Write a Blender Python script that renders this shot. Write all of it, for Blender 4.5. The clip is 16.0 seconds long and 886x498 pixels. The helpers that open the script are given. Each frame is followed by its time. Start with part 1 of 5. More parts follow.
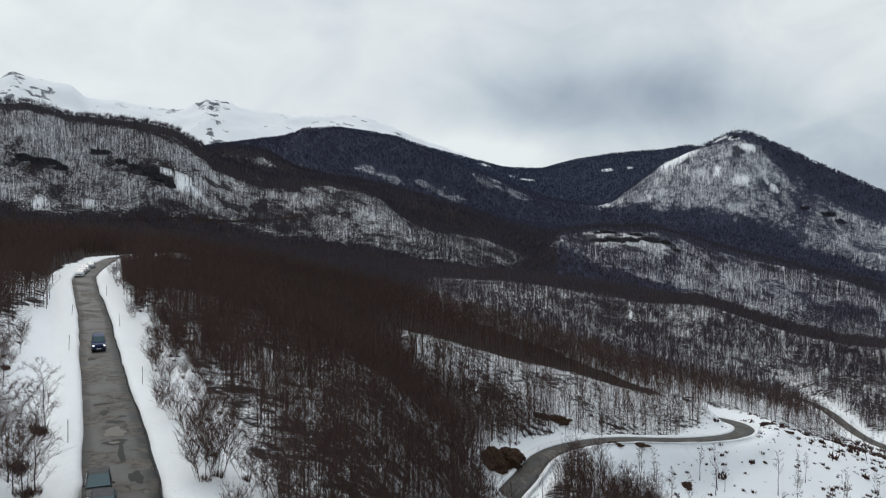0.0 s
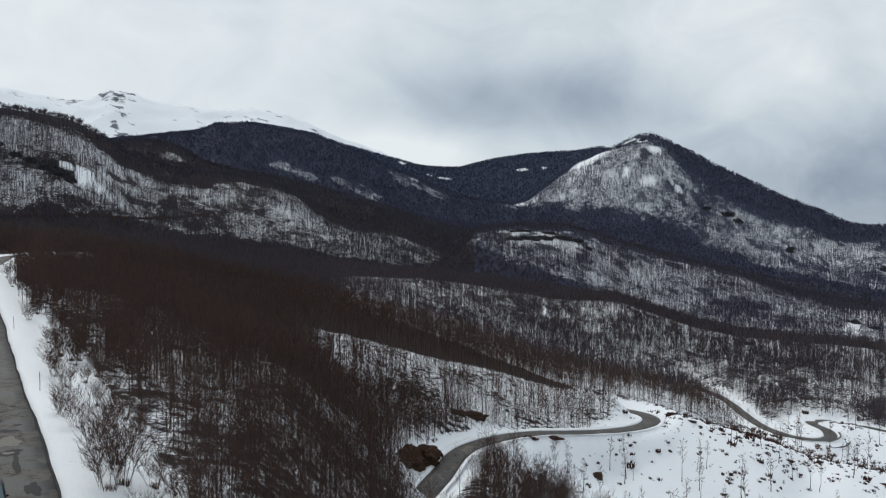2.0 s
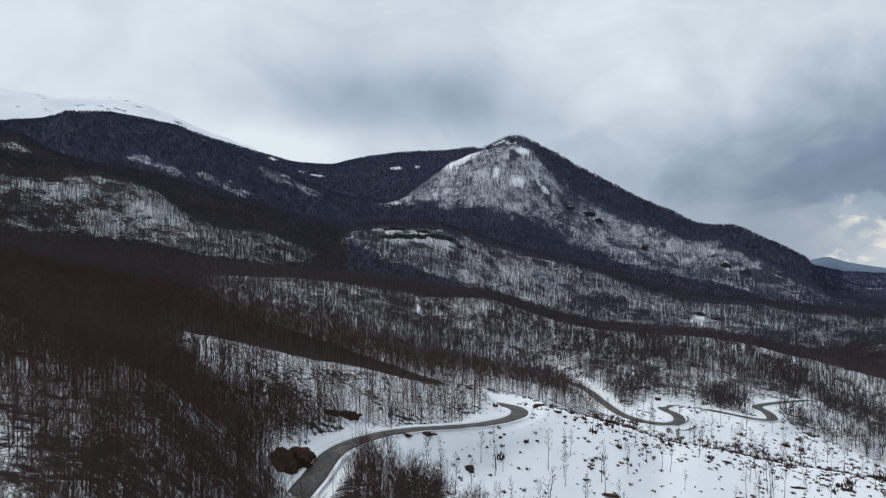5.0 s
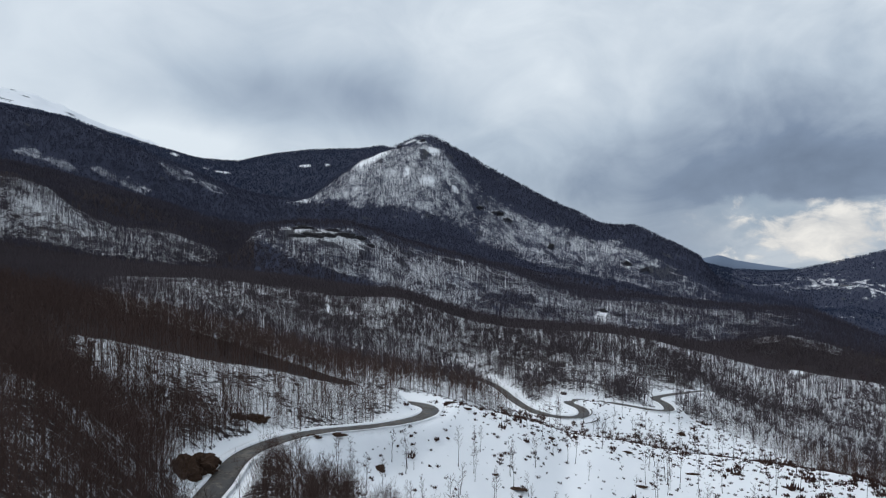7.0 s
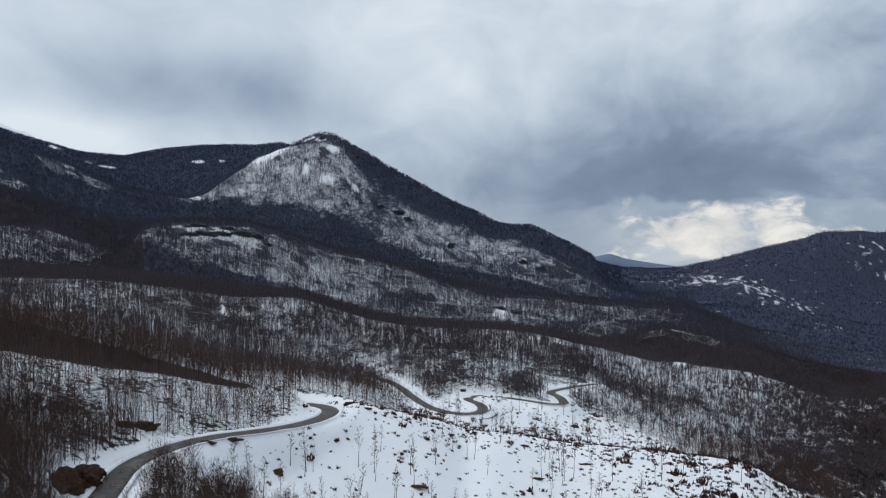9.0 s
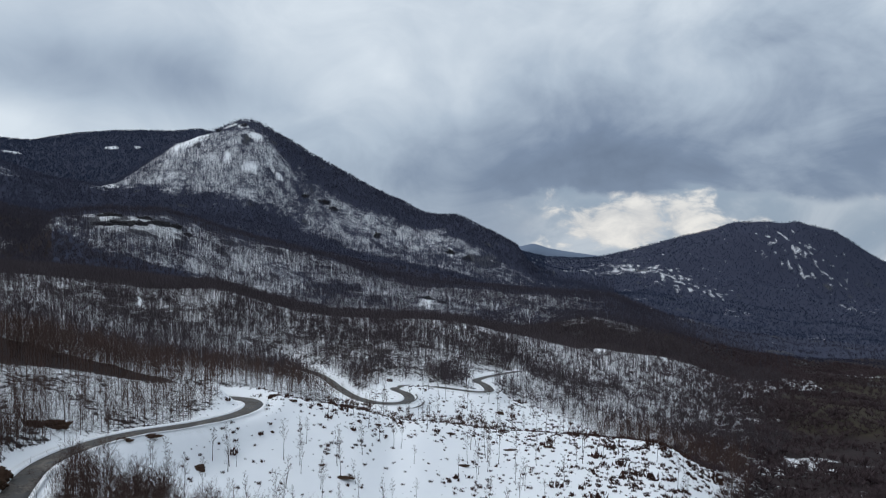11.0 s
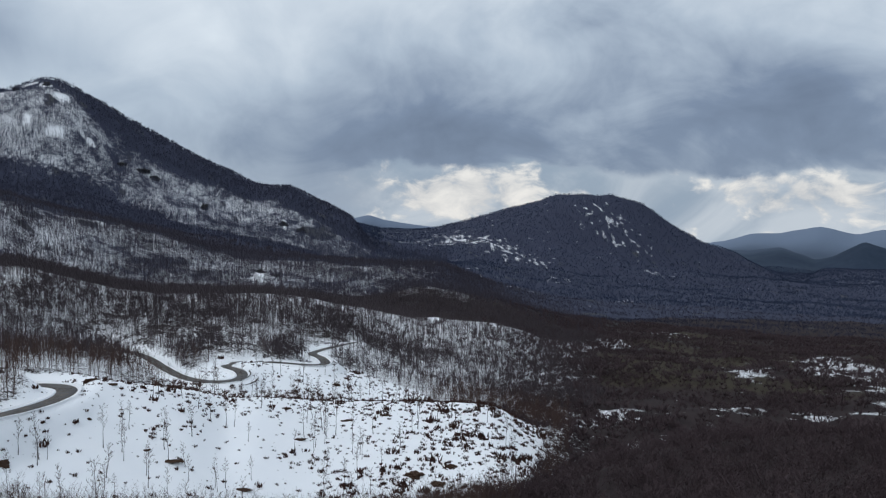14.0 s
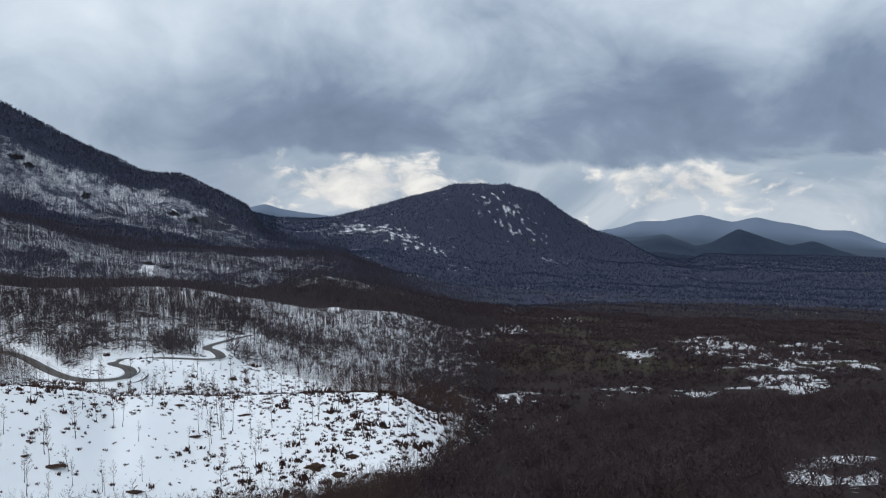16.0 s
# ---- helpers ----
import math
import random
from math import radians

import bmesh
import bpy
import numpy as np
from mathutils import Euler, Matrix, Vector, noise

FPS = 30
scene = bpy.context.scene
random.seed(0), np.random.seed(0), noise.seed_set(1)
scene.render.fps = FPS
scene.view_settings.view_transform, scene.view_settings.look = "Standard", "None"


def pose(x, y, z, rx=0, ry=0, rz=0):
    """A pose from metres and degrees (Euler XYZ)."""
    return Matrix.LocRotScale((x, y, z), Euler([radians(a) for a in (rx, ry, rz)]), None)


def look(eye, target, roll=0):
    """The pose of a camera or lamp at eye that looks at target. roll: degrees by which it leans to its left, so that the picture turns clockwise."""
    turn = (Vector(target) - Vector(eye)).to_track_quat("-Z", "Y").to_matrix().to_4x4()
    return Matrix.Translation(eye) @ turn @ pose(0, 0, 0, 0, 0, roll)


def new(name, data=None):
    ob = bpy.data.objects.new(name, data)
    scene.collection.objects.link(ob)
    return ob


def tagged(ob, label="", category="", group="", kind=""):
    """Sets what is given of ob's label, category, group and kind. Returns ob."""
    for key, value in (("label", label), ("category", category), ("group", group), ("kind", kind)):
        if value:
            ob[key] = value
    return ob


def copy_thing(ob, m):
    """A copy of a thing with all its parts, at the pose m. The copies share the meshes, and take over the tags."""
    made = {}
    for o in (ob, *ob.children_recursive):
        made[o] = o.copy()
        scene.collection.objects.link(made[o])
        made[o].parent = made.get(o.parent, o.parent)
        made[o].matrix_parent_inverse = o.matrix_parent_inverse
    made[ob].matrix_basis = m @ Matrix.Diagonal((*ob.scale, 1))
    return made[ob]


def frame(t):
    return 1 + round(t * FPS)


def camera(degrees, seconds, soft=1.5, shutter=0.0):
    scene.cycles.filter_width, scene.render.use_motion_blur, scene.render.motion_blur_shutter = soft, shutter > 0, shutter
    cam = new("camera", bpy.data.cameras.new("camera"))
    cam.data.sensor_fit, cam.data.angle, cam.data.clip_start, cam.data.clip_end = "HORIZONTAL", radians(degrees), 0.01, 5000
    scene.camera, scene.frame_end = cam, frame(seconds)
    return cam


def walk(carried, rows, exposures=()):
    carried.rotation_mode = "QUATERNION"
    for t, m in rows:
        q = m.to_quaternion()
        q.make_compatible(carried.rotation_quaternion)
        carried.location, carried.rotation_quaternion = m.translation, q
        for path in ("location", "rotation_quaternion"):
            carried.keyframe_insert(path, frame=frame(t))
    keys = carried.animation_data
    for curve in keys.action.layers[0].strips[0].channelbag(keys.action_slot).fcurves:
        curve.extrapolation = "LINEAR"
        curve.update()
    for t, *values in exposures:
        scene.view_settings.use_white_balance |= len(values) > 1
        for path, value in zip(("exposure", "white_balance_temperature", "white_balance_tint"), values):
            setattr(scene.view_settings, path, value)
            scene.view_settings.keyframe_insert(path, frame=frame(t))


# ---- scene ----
# ---------------------------------------------------------------- camera
cam = camera(64.34, 16.0, soft=1.2)
PATH = [
    (0.0, pose(0, 0, 15, 89.862, -0.65, -0.000)),
    (0.5, pose(0, 0, 15, 89.844, -0.65, -1.692)),
    (1.0, pose(0, 0, 15, 89.827, -0.65, -3.371)),
    (1.5, pose(0, 0, 15, 89.814, -0.65, -5.035)),
    (2.0, pose(0, 0, 15, 89.790, -0.65, -6.692)),
    (2.5, pose(0, 0, 15, 89.801, -0.65, -8.375)),
    (3.0, pose(0, 0, 15, 89.790, -0.65, -10.052)),
    (5.5, pose(0, 0, 15, 89.771, -0.65, -18.744)),
    (6.0, pose(0, 0, 15, 89.778, -0.65, -20.573)),
    (6.5, pose(0, 0, 15, 89.768, -0.65, -22.388)),
    (7.0, pose(0, 0, 15, 89.764, -0.65, -24.192)),
    (7.5, pose(0, 0, 15, 89.768, -0.65, -26.008)),
    (8.0, pose(0, 0, 15, 89.763, -0.65, -27.982)),
    (8.5, pose(0, 0, 15, 89.769, -0.65, -30.127)),
    (9.0, pose(0, 0, 15, 89.776, -0.65, -32.284)),
    (11.5, pose(0, 0, 15, 88.612, -0.65, -40.400)),
    (12.0, pose(0, 0, 15, 88.200, -0.65, -43.146)),
    (12.5, pose(0, 0, 15, 88.171, -0.65, -45.762)),
    (13.0, pose(0, 0, 15, 88.150, -0.65, -48.080)),
    (13.5, pose(0, 0, 15, 86.955, -0.65, -49.931)),
    (14.0, pose(0, 0, 15, 86.861, -0.65, -51.602)),
    (14.5, pose(0, 0, 15, 86.849, -0.65, -53.548)),
    (15.0, pose(0, 0, 15, 86.321, -0.65, -55.629)),
    (15.5, pose(0, 0, 15, 86.270, -0.65, -57.557)),
    (16.0, pose(0, 0, 15, 86.055, -0.65, -59.750)),
]
EXPOSURES = [(0.0, 0.02, 6500, 10), (3.0, 0.0, 6350, 10), (6.0, -0.03, 6150, 11), (9.0, -0.08, 6080, 11), (12.0, -0.11, 6050, 11), (14.0, -0.08, 6050, 11), (16.0, 0.0, 6050, 11)]
walk(cam, PATH, EXPOSURES)


# ---------------------------------------------------------------- node helpers
def node(tree, kind, inputs=None, **props):
    n = tree.nodes.new(kind)
    for k, v in props.items():
        setattr(n, k, v)
    for k, v in (inputs or {}).items():
        if isinstance(v, bpy.types.NodeSocket):
            tree.links.new(v, n.inputs[k])
        else:
            n.inputs[k].default_value = v
    return n


def calc(tree, op, a, b=0.0, c=0.0, clamp=False):
    return node(tree, "ShaderNodeMath", {0: a, 1: b, 2: c}, operation=op, use_clamp=clamp).outputs[0]


def smooth(tree, value, lo, hi, a=0.0, b=1.0):
    return node(tree, "ShaderNodeMapRange", {0: value, 1: lo, 2: hi, 3: a, 4: b},
                interpolation_type="SMOOTHSTEP").outputs[0]


def blend(tree, fac, a, b):
    n = tree.nodes.new("ShaderNodeMix")
    n.data_type = "RGBA"
    for k, v in ((0, fac), (6, a), (7, b)):
        if isinstance(v, bpy.types.NodeSocket):
            tree.links.new(v, n.inputs[k])
        else:
            n.inputs[k].default_value = v if k == 0 else (*v[:3], 1.0)
    return n.outputs[2]


def cloud_noise(tree, vec, scale, detail=5.0, rough=0.55, distortion=0.0):
    return node(tree, "ShaderNodeTexNoise", {"Vector": vec, "Scale": scale, "Detail": detail, "Roughness": rough,
                                             "Distortion": distortion}).outputs["Fac"]


# ---------------------------------------------------------------- sky and sun: heavy broken overcast
SUN_BEARING, SUN_HEIGHT = -35.0, 48.0
world = bpy.data.worlds.new("overcast_sky")
world.use_nodes = True
scene.world = world
wt = world.node_tree
wt.nodes.clear()
way = node(wt, "ShaderNodeTexCoord").outputs["Generated"]
xyz = node(wt, "ShaderNodeSeparateXYZ", {0: way})
up = xyz.outputs[2]
azimuth = calc(wt, "MULTIPLY", calc(wt, "ARCTAN2", xyz.outputs[0], xyz.outputs[1]), 57.2958)
rise = calc(wt, "MULTIPLY", calc(wt, "ARCSINE", up), 57.2958)


def flattened(k):
    return node(wt, "ShaderNodeCombineXYZ", {0: xyz.outputs[0], 1: xyz.outputs[1], 2: calc(wt, "MULTIPLY", up, k)}).outputs[0]


def swell(bearing, height, wide, tall, amount):
    """A soft thickening or thinning of the cloud, in degrees."""
    a = calc(wt, "POWER", calc(wt, "DIVIDE", calc(wt, "SUBTRACT", azimuth, bearing), wide), 2.0)
    e = calc(wt, "POWER", calc(wt, "DIVIDE", calc(wt, "SUBTRACT", rise, height), tall), 2.0)
    return calc(wt, "MULTIPLY", calc(wt, "EXPONENT", calc(wt, "MULTIPLY", calc(wt, "ADD", a, e), -1.0)), amount)


big = cloud_noise(wt, flattened(1.8), 2.6, 3.0, 0.5, 0.5)
mid = cloud_noise(wt, flattened(1.5), 6.0, 7.0, 0.55, 0.7)
puff = cloud_noise(wt, flattened(1.7), 17.0, 6.0, 0.55, 0.4)
billow = calc(wt, "ABSOLUTE", calc(wt, "SUBTRACT", cloud_noise(wt, flattened(1.4), 9.0, 5.0, 0.5, 0.3), 0.5))
# the cover thickens and darkens round to the right and towards the hills there
away = smooth(wt, azimuth, 5.0, 52.0)
cover = calc(wt, "ADD", smooth(wt, azimuth, -20.0, 75.0, 0.05, 0.27), calc(wt, "MULTIPLY", away, smooth(wt, rise, 17.0, 5.0, 0.0, 0.26)))
cover = calc(wt, "ADD", cover, calc(wt, "MULTIPLY", calc(wt, "SUBTRACT", big, 0.5), smooth(wt, azimuth, -10.0, 50.0, 0.30, 0.55)))
cover = calc(wt, "ADD", cover, calc(wt, "MULTIPLY", calc(wt, "SUBTRACT", mid, 0.5), smooth(wt, azimuth, -10.0, 60.0, 0.35, 0.60)))
cover = calc(wt, "ADD", cover, calc(wt, "MULTIPLY", calc(wt, "SUBTRACT", billow, 0.1), smooth(wt, azimuth, 20.0, 65.0, -0.1, -0.5)))
for cloud in ((11, 11.5, 12, 3.2, 0.36), (4, 8.0, 6, 1.6, -0.16), (16, 15.0, 14, 5.0, 0.08), (46, 5.5, 12, 4.0, 0.22), (77, 9.0, 5, 3.0, 0.20), (90, 8.0, 4, 5.0, 0.22), (34, 14.0, 9, 5.0, -0.12), (84, 13.0, 4, 3.0, -0.12)):
    cover = calc(wt, "ADD", cover, swell(*cloud))
ramp = node(wt, "ShaderNodeValToRGB", {0: cover})
ramp.color_ramp.elements[0].position, ramp.color_ramp.elements[0].color = 0.0, (0.79, 0.84, 0.85, 1)
ramp.color_ramp.elements[1].position, ramp.color_ramp.elements[1].color = 1.0, (0.11, 0.14, 0.195, 1)
e = ramp.color_ramp.elements.new(0.32)
e.color = (0.49, 0.56, 0.62, 1)
e = ramp.color_ramp.elements.new(0.62)
e.color = (0.225, 0.280, 0.365, 1)
# the bright break along the horizon, with sunlit heaps of cloud in it
gap_edge = calc(wt, "ADD", rise, calc(wt, "MULTIPLY", calc(wt, "SUBTRACT", mid, 0.5), 7.0))
gap = calc(wt, "MULTIPLY", smooth(wt, gap_edge, 3.6, 2.6), smooth(wt, azimuth, 41.0, 48.0))
heap = calc(wt, "ADD", swell(53, 1.4, 7.5, 2.2, 0.42), swell(78.5, 1.4, 6, 1.5, 0.40))
heap = calc(wt, "ADD", heap, calc(wt, "MULTIPLY", calc(wt, "SUBTRACT", puff, 0.5), 1.5))
gap_tone = blend(wt, smooth(wt, heap, 0.12, 0.36), blend(wt, smooth(wt, mid, 0.35, 0.65), (0.33, 0.40, 0.47), (0.60, 0.64, 0.66)), blend(wt, smooth(wt, puff, 0.4, 0.75), (0.66, 0.65, 0.62), (0.96, 0.91, 0.81)))
clouds = blend(wt, gap, ramp.outputs[0], gap_tone)
sky = node(wt, "ShaderNodeTexSky", sky_type="NISHITA", sun_disc=False, sun_elevation=radians(SUN_HEIGHT),
           sun_rotation=radians(SUN_BEARING))
open_sky = node(wt, "ShaderNodeVectorMath", {0: sky.outputs[0], 3: 0.1}, operation="SCALE").outputs[0]
seen = blend(wt, 0.95, open_sky, clouds)
back = node(wt, "ShaderNodeBackground", {0: seen, 1: 1.0})
wt.links.new(back.outputs[0], node(wt, "ShaderNodeOutputWorld").inputs[0])

sun = new("sun", bpy.data.lights.new("sun", "SUN"))
sun.data.energy, sun.data.angle, sun.data.color = 0.9, radians(25), (1.0, 0.97, 0.93)
b, h = radians(SUN_BEARING), radians(SUN_HEIGHT)
sun.matrix_world = look((math.sin(b) * math.cos(h) * 50, math.cos(b) * math.cos(h) * 50, math.sin(h) * 50), (0, 0, 0))


# ---------------------------------------------------------------- materials
def material(name):
    m = bpy.data.materials.new(name)
    m.use_nodes = True
    t = m.node_tree
    t.nodes.clear()
    s = node(t, "ShaderNodeBsdfPrincipled")
    t.links.new(s.outputs[0], node(t, "ShaderNodeOutputMaterial").inputs[0])
    return m, t, s


def relief(t, s, height, strength, distance):
    b = node(t, "ShaderNodeBump", {"Height": height, "Strength": strength, "Distance": distance})
    t.links.new(b.outputs[0], s.inputs["Normal"])


def simple(name, color, rough=0.8, metal=0.0, vary=0.25, scale=6.0):
    m, t, s = material(name)
    p = node(t, "ShaderNodeNewGeometry").outputs["Position"]
    n = cloud_noise(t, p, scale, 4.0)
    dark = tuple(c * (1 - vary) for c in color)
    lite = tuple(min(1.0, c * (1 + vary)) for c in color)
    t.links.new(blend(t, n, dark, lite), s.inputs["Base Color"])
    s.inputs["Roughness"].default_value = rough
    s.inputs["Metallic"].default_value = metal
    s.inputs["Specular IOR Level"].default_value = 0.15
    return m


def make_ground(name, low, high):
    """Snow, leaf litter, rough grass and rock, mixed by the sheet's own cover values."""
    m, t, s = material(name)
    p = node(t, "ShaderNodeNewGeometry").outputs["Position"]
    snow = node(t, "ShaderNodeAttribute", attribute_name="snow").outputs["Fac"]
    grass = node(t, "ShaderNodeAttribute", attribute_name="grass").outputs["Fac"]
    rock = node(t, "ShaderNodeAttribute", attribute_name="rock").outputs["Fac"]
    wooded = node(t, "ShaderNodeAttribute", attribute_name="wooded").outputs["Fac"]
    crumbs = cloud_noise(t, p, 2.6, 3.0, 0.6)
    fine = cloud_noise(t, p, 0.6, 5.0, 0.65)
    coarse = cloud_noise(t, p, 0.11, 5.0, 0.6)
    litter = blend(t, fine, low, high)
    turf = blend(t, coarse, (0.036, 0.031, 0.022), (0.070, 0.060, 0.038))
    stone = blend(t, smooth(t, fine, 0.35, 0.65), (0.025, 0.026, 0.03), (0.14, 0.14, 0.145))
    base = blend(t, grass, litter, turf)
    base = blend(t, rock, base, stone)
    lay = calc(t, "ADD", snow, calc(t, "ADD", calc(t, "MULTIPLY", calc(t, "SUBTRACT", fine, 0.5), 0.95),
                                    calc(t, "MULTIPLY", calc(t, "SUBTRACT", coarse, 0.5), 0.5)))
    lay = smooth(t, lay, 0.44, 0.56)
    white = blend(t, coarse, (0.85, 0.87, 0.90), (0.92, 0.93, 0.945))
    # litter specks; they also paint twig shade and haze into wooded snow
    strewn_shade = calc(t, "MULTIPLY", smooth(t, crumbs, 0.47, 0.55), calc(t, "MULTIPLY", wooded, 0.8))
    white = blend(t, strewn_shade, white, base)
    t.links.new(blend(t, lay, base, white), s.inputs["Base Color"])
    s.inputs["Roughness"].default_value = 0.9
    s.inputs["Specular IOR Level"].default_value = 0.06
    relief(t, s, calc(t, "ADD", calc(t, "MULTIPLY", fine, 0.35), calc(t, "MULTIPLY", lay, 0.35)), 0.6, 0.5)
    return m


def make_bark(name, dark, lite, scale):
    m, t, s = material(name)
    geo = node(t, "ShaderNodeNewGeometry")
    n = cloud_noise(t, geo.outputs["Position"], scale, 4.0)
    k = calc(t, "ADD", calc(t, "MULTIPLY", n, 0.65), calc(t, "MULTIPLY", geo.outputs["Random Per Island"], 0.35))
    t.links.new(blend(t, k, dark, lite), s.inputs["Base Color"])
    s.inputs["Roughness"].default_value = 0.85
    s.inputs["Specular IOR Level"].default_value = 0.04
    return m


def make_asphalt():
    m, t, s = material("worn_asphalt")
    p = node(t, "ShaderNodeNewGeometry").outputs["Position"]
    fine = cloud_noise(t, p, 9.0, 5.0, 0.7)
    patch = cloud_noise(t, p, 0.32, 5.0, 0.62, 0.8)
    damp = smooth(t, patch, 0.46, 0.54)
    warp = node(t, "ShaderNodeTexNoise", {"Vector": p, "Scale": 1.3, "Detail": 4.0}).outputs["Color"]
    bent = node(t, "ShaderNodeVectorMath", {0: p, 1: node(t, "ShaderNodeVectorMath", {0: warp, 3: 0.9}, operation="SCALE").outputs[0]}).outputs[0]
    crack = node(t, "ShaderNodeTexVoronoi", {"Vector": bent, "Scale": 0.8}, feature="DISTANCE_TO_EDGE").outputs["Distance"]
    worn = smooth(t, cloud_noise(t, p, 0.35, 3.0), 0.40, 0.50)
    streak = cloud_noise(t, p, 1.1, 6.0, 0.7)
    base = blend(t, fine, (0.065, 0.056, 0.048), (0.150, 0.130, 0.112))
    base = blend(t, smooth(t, streak, 0.45, 0.60), base, (0.052, 0.045, 0.040))
    pale = smooth(t, cloud_noise(t, p, 0.16, 4.0, 0.55, 0.5), 0.52, 0.60)
    base = blend(t, calc(t, "MULTIPLY", pale, 0.6), base, (0.165, 0.148, 0.130))
    base = blend(t, calc(t, "MULTIPLY", damp, 0.95), base, (0.024, 0.021, 0.020))
    base = blend(t, calc(t, "MULTIPLY", smooth(t, crack, 0.055, 0.0), worn), base, (0.020, 0.018, 0.017))
    t.links.new(base, s.inputs["Base Color"])
    t.links.new(calc(t, "SUBTRACT", 0.85, calc(t, "MULTIPLY", damp, 0.3)), s.inputs["Roughness"])
    relief(t, s, calc(t, "ADD", fine, calc(t, "MULTIPLY", damp, -1.0)), 0.4, 0.03)
    return m


def make_snow(name="packed_snow", dirty=0.0):
    m, t, s = material(name)
    p = node(t, "ShaderNodeNewGeometry").outputs["Position"]
    a, b = cloud_noise(t, p, 0.6, 5.0), cloud_noise(t, p, 7.0, 5.0, 0.65)
    white = blend(t, a, (0.85, 0.87, 0.895), (0.925, 0.935, 0.945))
    white = blend(t, calc(t, "MULTIPLY", smooth(t, b, 0.55, 0.75), dirty), white, (0.22, 0.18, 0.15))
    t.links.new(white, s.inputs["Base Color"])
    s.inputs["Roughness"].default_value = 0.6
    relief(t, s, calc(t, "ADD", calc(t, "MULTIPLY", a, 2.0), b), 0.7, 0.15)
    return m


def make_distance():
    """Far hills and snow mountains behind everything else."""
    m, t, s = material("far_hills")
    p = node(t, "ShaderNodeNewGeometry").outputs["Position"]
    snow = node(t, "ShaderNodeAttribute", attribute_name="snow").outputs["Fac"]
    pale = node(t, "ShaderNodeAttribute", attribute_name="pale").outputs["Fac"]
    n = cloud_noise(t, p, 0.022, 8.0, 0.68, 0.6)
    # haze painted into the woods: blue, and paler blue where it is thicker
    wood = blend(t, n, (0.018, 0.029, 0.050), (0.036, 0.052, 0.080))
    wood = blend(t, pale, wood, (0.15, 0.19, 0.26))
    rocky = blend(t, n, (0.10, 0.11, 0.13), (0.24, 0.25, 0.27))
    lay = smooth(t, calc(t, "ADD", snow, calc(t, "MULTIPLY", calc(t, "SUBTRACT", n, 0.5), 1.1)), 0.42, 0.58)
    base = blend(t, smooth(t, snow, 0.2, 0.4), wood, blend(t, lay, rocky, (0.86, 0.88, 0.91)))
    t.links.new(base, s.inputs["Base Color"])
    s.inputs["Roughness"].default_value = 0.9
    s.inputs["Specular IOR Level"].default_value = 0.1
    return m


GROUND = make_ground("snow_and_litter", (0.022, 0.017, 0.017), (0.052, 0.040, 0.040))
# same ground for far slopes, distance haze mixed into its litter as blue
HAZE_GROUND = make_ground("snow_and_hazed_litter", (0.032, 0.036, 0.057), (0.066, 0.073, 0.112))
ASPHALT, VERGE, FAR = make_asphalt(), make_snow("verge_snow", 0.5), make_distance()
BARK = make_bark("beech_bark", (0.030, 0.025, 0.023), (0.085, 0.073, 0.067), 3.0)
TWIG = make_bark("bare_twigs", (0.046, 0.031, 0.027), (0.126, 0.084, 0.073), 1.2)
WOOD = make_bark("far_wood", (0.047, 0.039, 0.043), (0.116, 0.097, 0.106), 0.05)
# next two: bark with the blue of distance haze mixed into its colour
HILLHAZEWOOD = make_bark("hazed_hill_beech", (0.042, 0.038, 0.048), (0.104, 0.094, 0.118), 0.04)
HAZEWOOD = make_bark("hazed_hillside_wood", (0.044, 0.047, 0.071), (0.100, 0.106, 0.157), 0.03)
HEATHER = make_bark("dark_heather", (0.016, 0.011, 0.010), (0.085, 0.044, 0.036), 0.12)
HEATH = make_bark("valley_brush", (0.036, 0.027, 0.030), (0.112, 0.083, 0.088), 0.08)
# the farthest woods and the valley floor, tinted bluer still for haze
BLUEHAZEWOOD = make_bark("hazed_distant_wood", (0.029, 0.039, 0.069), (0.068, 0.086, 0.142), 0.012)
VALLEYHAZEWOOD = make_bark("hazed_valley_wood", (0.028, 0.029, 0.045), (0.070, 0.071, 0.103), 0.012)
DRY = make_bark("dead_bracken", (0.036, 0.022, 0.017), (0.105, 0.065, 0.048), 1.2)
STONE = simple("dark_rock", (0.038, 0.037, 0.039), 0.9, 0.0, 0.6, 0.5)
EARTH = simple("bare_earth", (0.060, 0.036, 0.024), 0.95, 0.0, 0.5, 1.5)

# ---------------------------------------------------------------- the lie of the land
# lines that run across the view, near to far: bearing (degrees to the right of the first look), distance, height (m)
NEAR = [
    (-36, 25, 2), (-25, 25, 0), (-14, 25, -2), (0, 25, -8), (15, 25, -12), (30, 25, -14),
    (50, 25, -14), (70, 25, -13), (96, 25, -9),
]
SHOULDER = [
    (-36, 100, 6), (-30, 100, 3), (-25, 100, 1.5), (-20, 100, 1), (-15, 100, -0.5), (-6.5, 105, -2.1),
    (-4, 108, -5.5), (-1.4, 111, -11), (1.2, 113, -16.5), (3.6, 114, -22.5), (6, 112, -27.5), (8.5, 104, -27), (12, 96, -25), (20, 95, -27), (30, 95, -29),
    (40, 95, -31), (50, 95, -30), (60, 110, -31), (68, 150, -36), (76, 185, -40), (84, 195, -38),
    (96, 200, -32),
]
FOOT = [
    (-36, 170, 11), (-30, 165, 9), (-26, 160, 7.5), (-20, 155, 5), (-14, 150, 1), (-8, 150, -8),
    (0, 148, -24), (8, 152, -29), (15, 165, -38), (23, 165, -47), (30, 160, -54), (40, 160, -62),
    (50, 165, -63), (58, 170, -61), (64, 205, -66), (70, 270, -73), (80, 290, -71), (96, 300, -60),
]
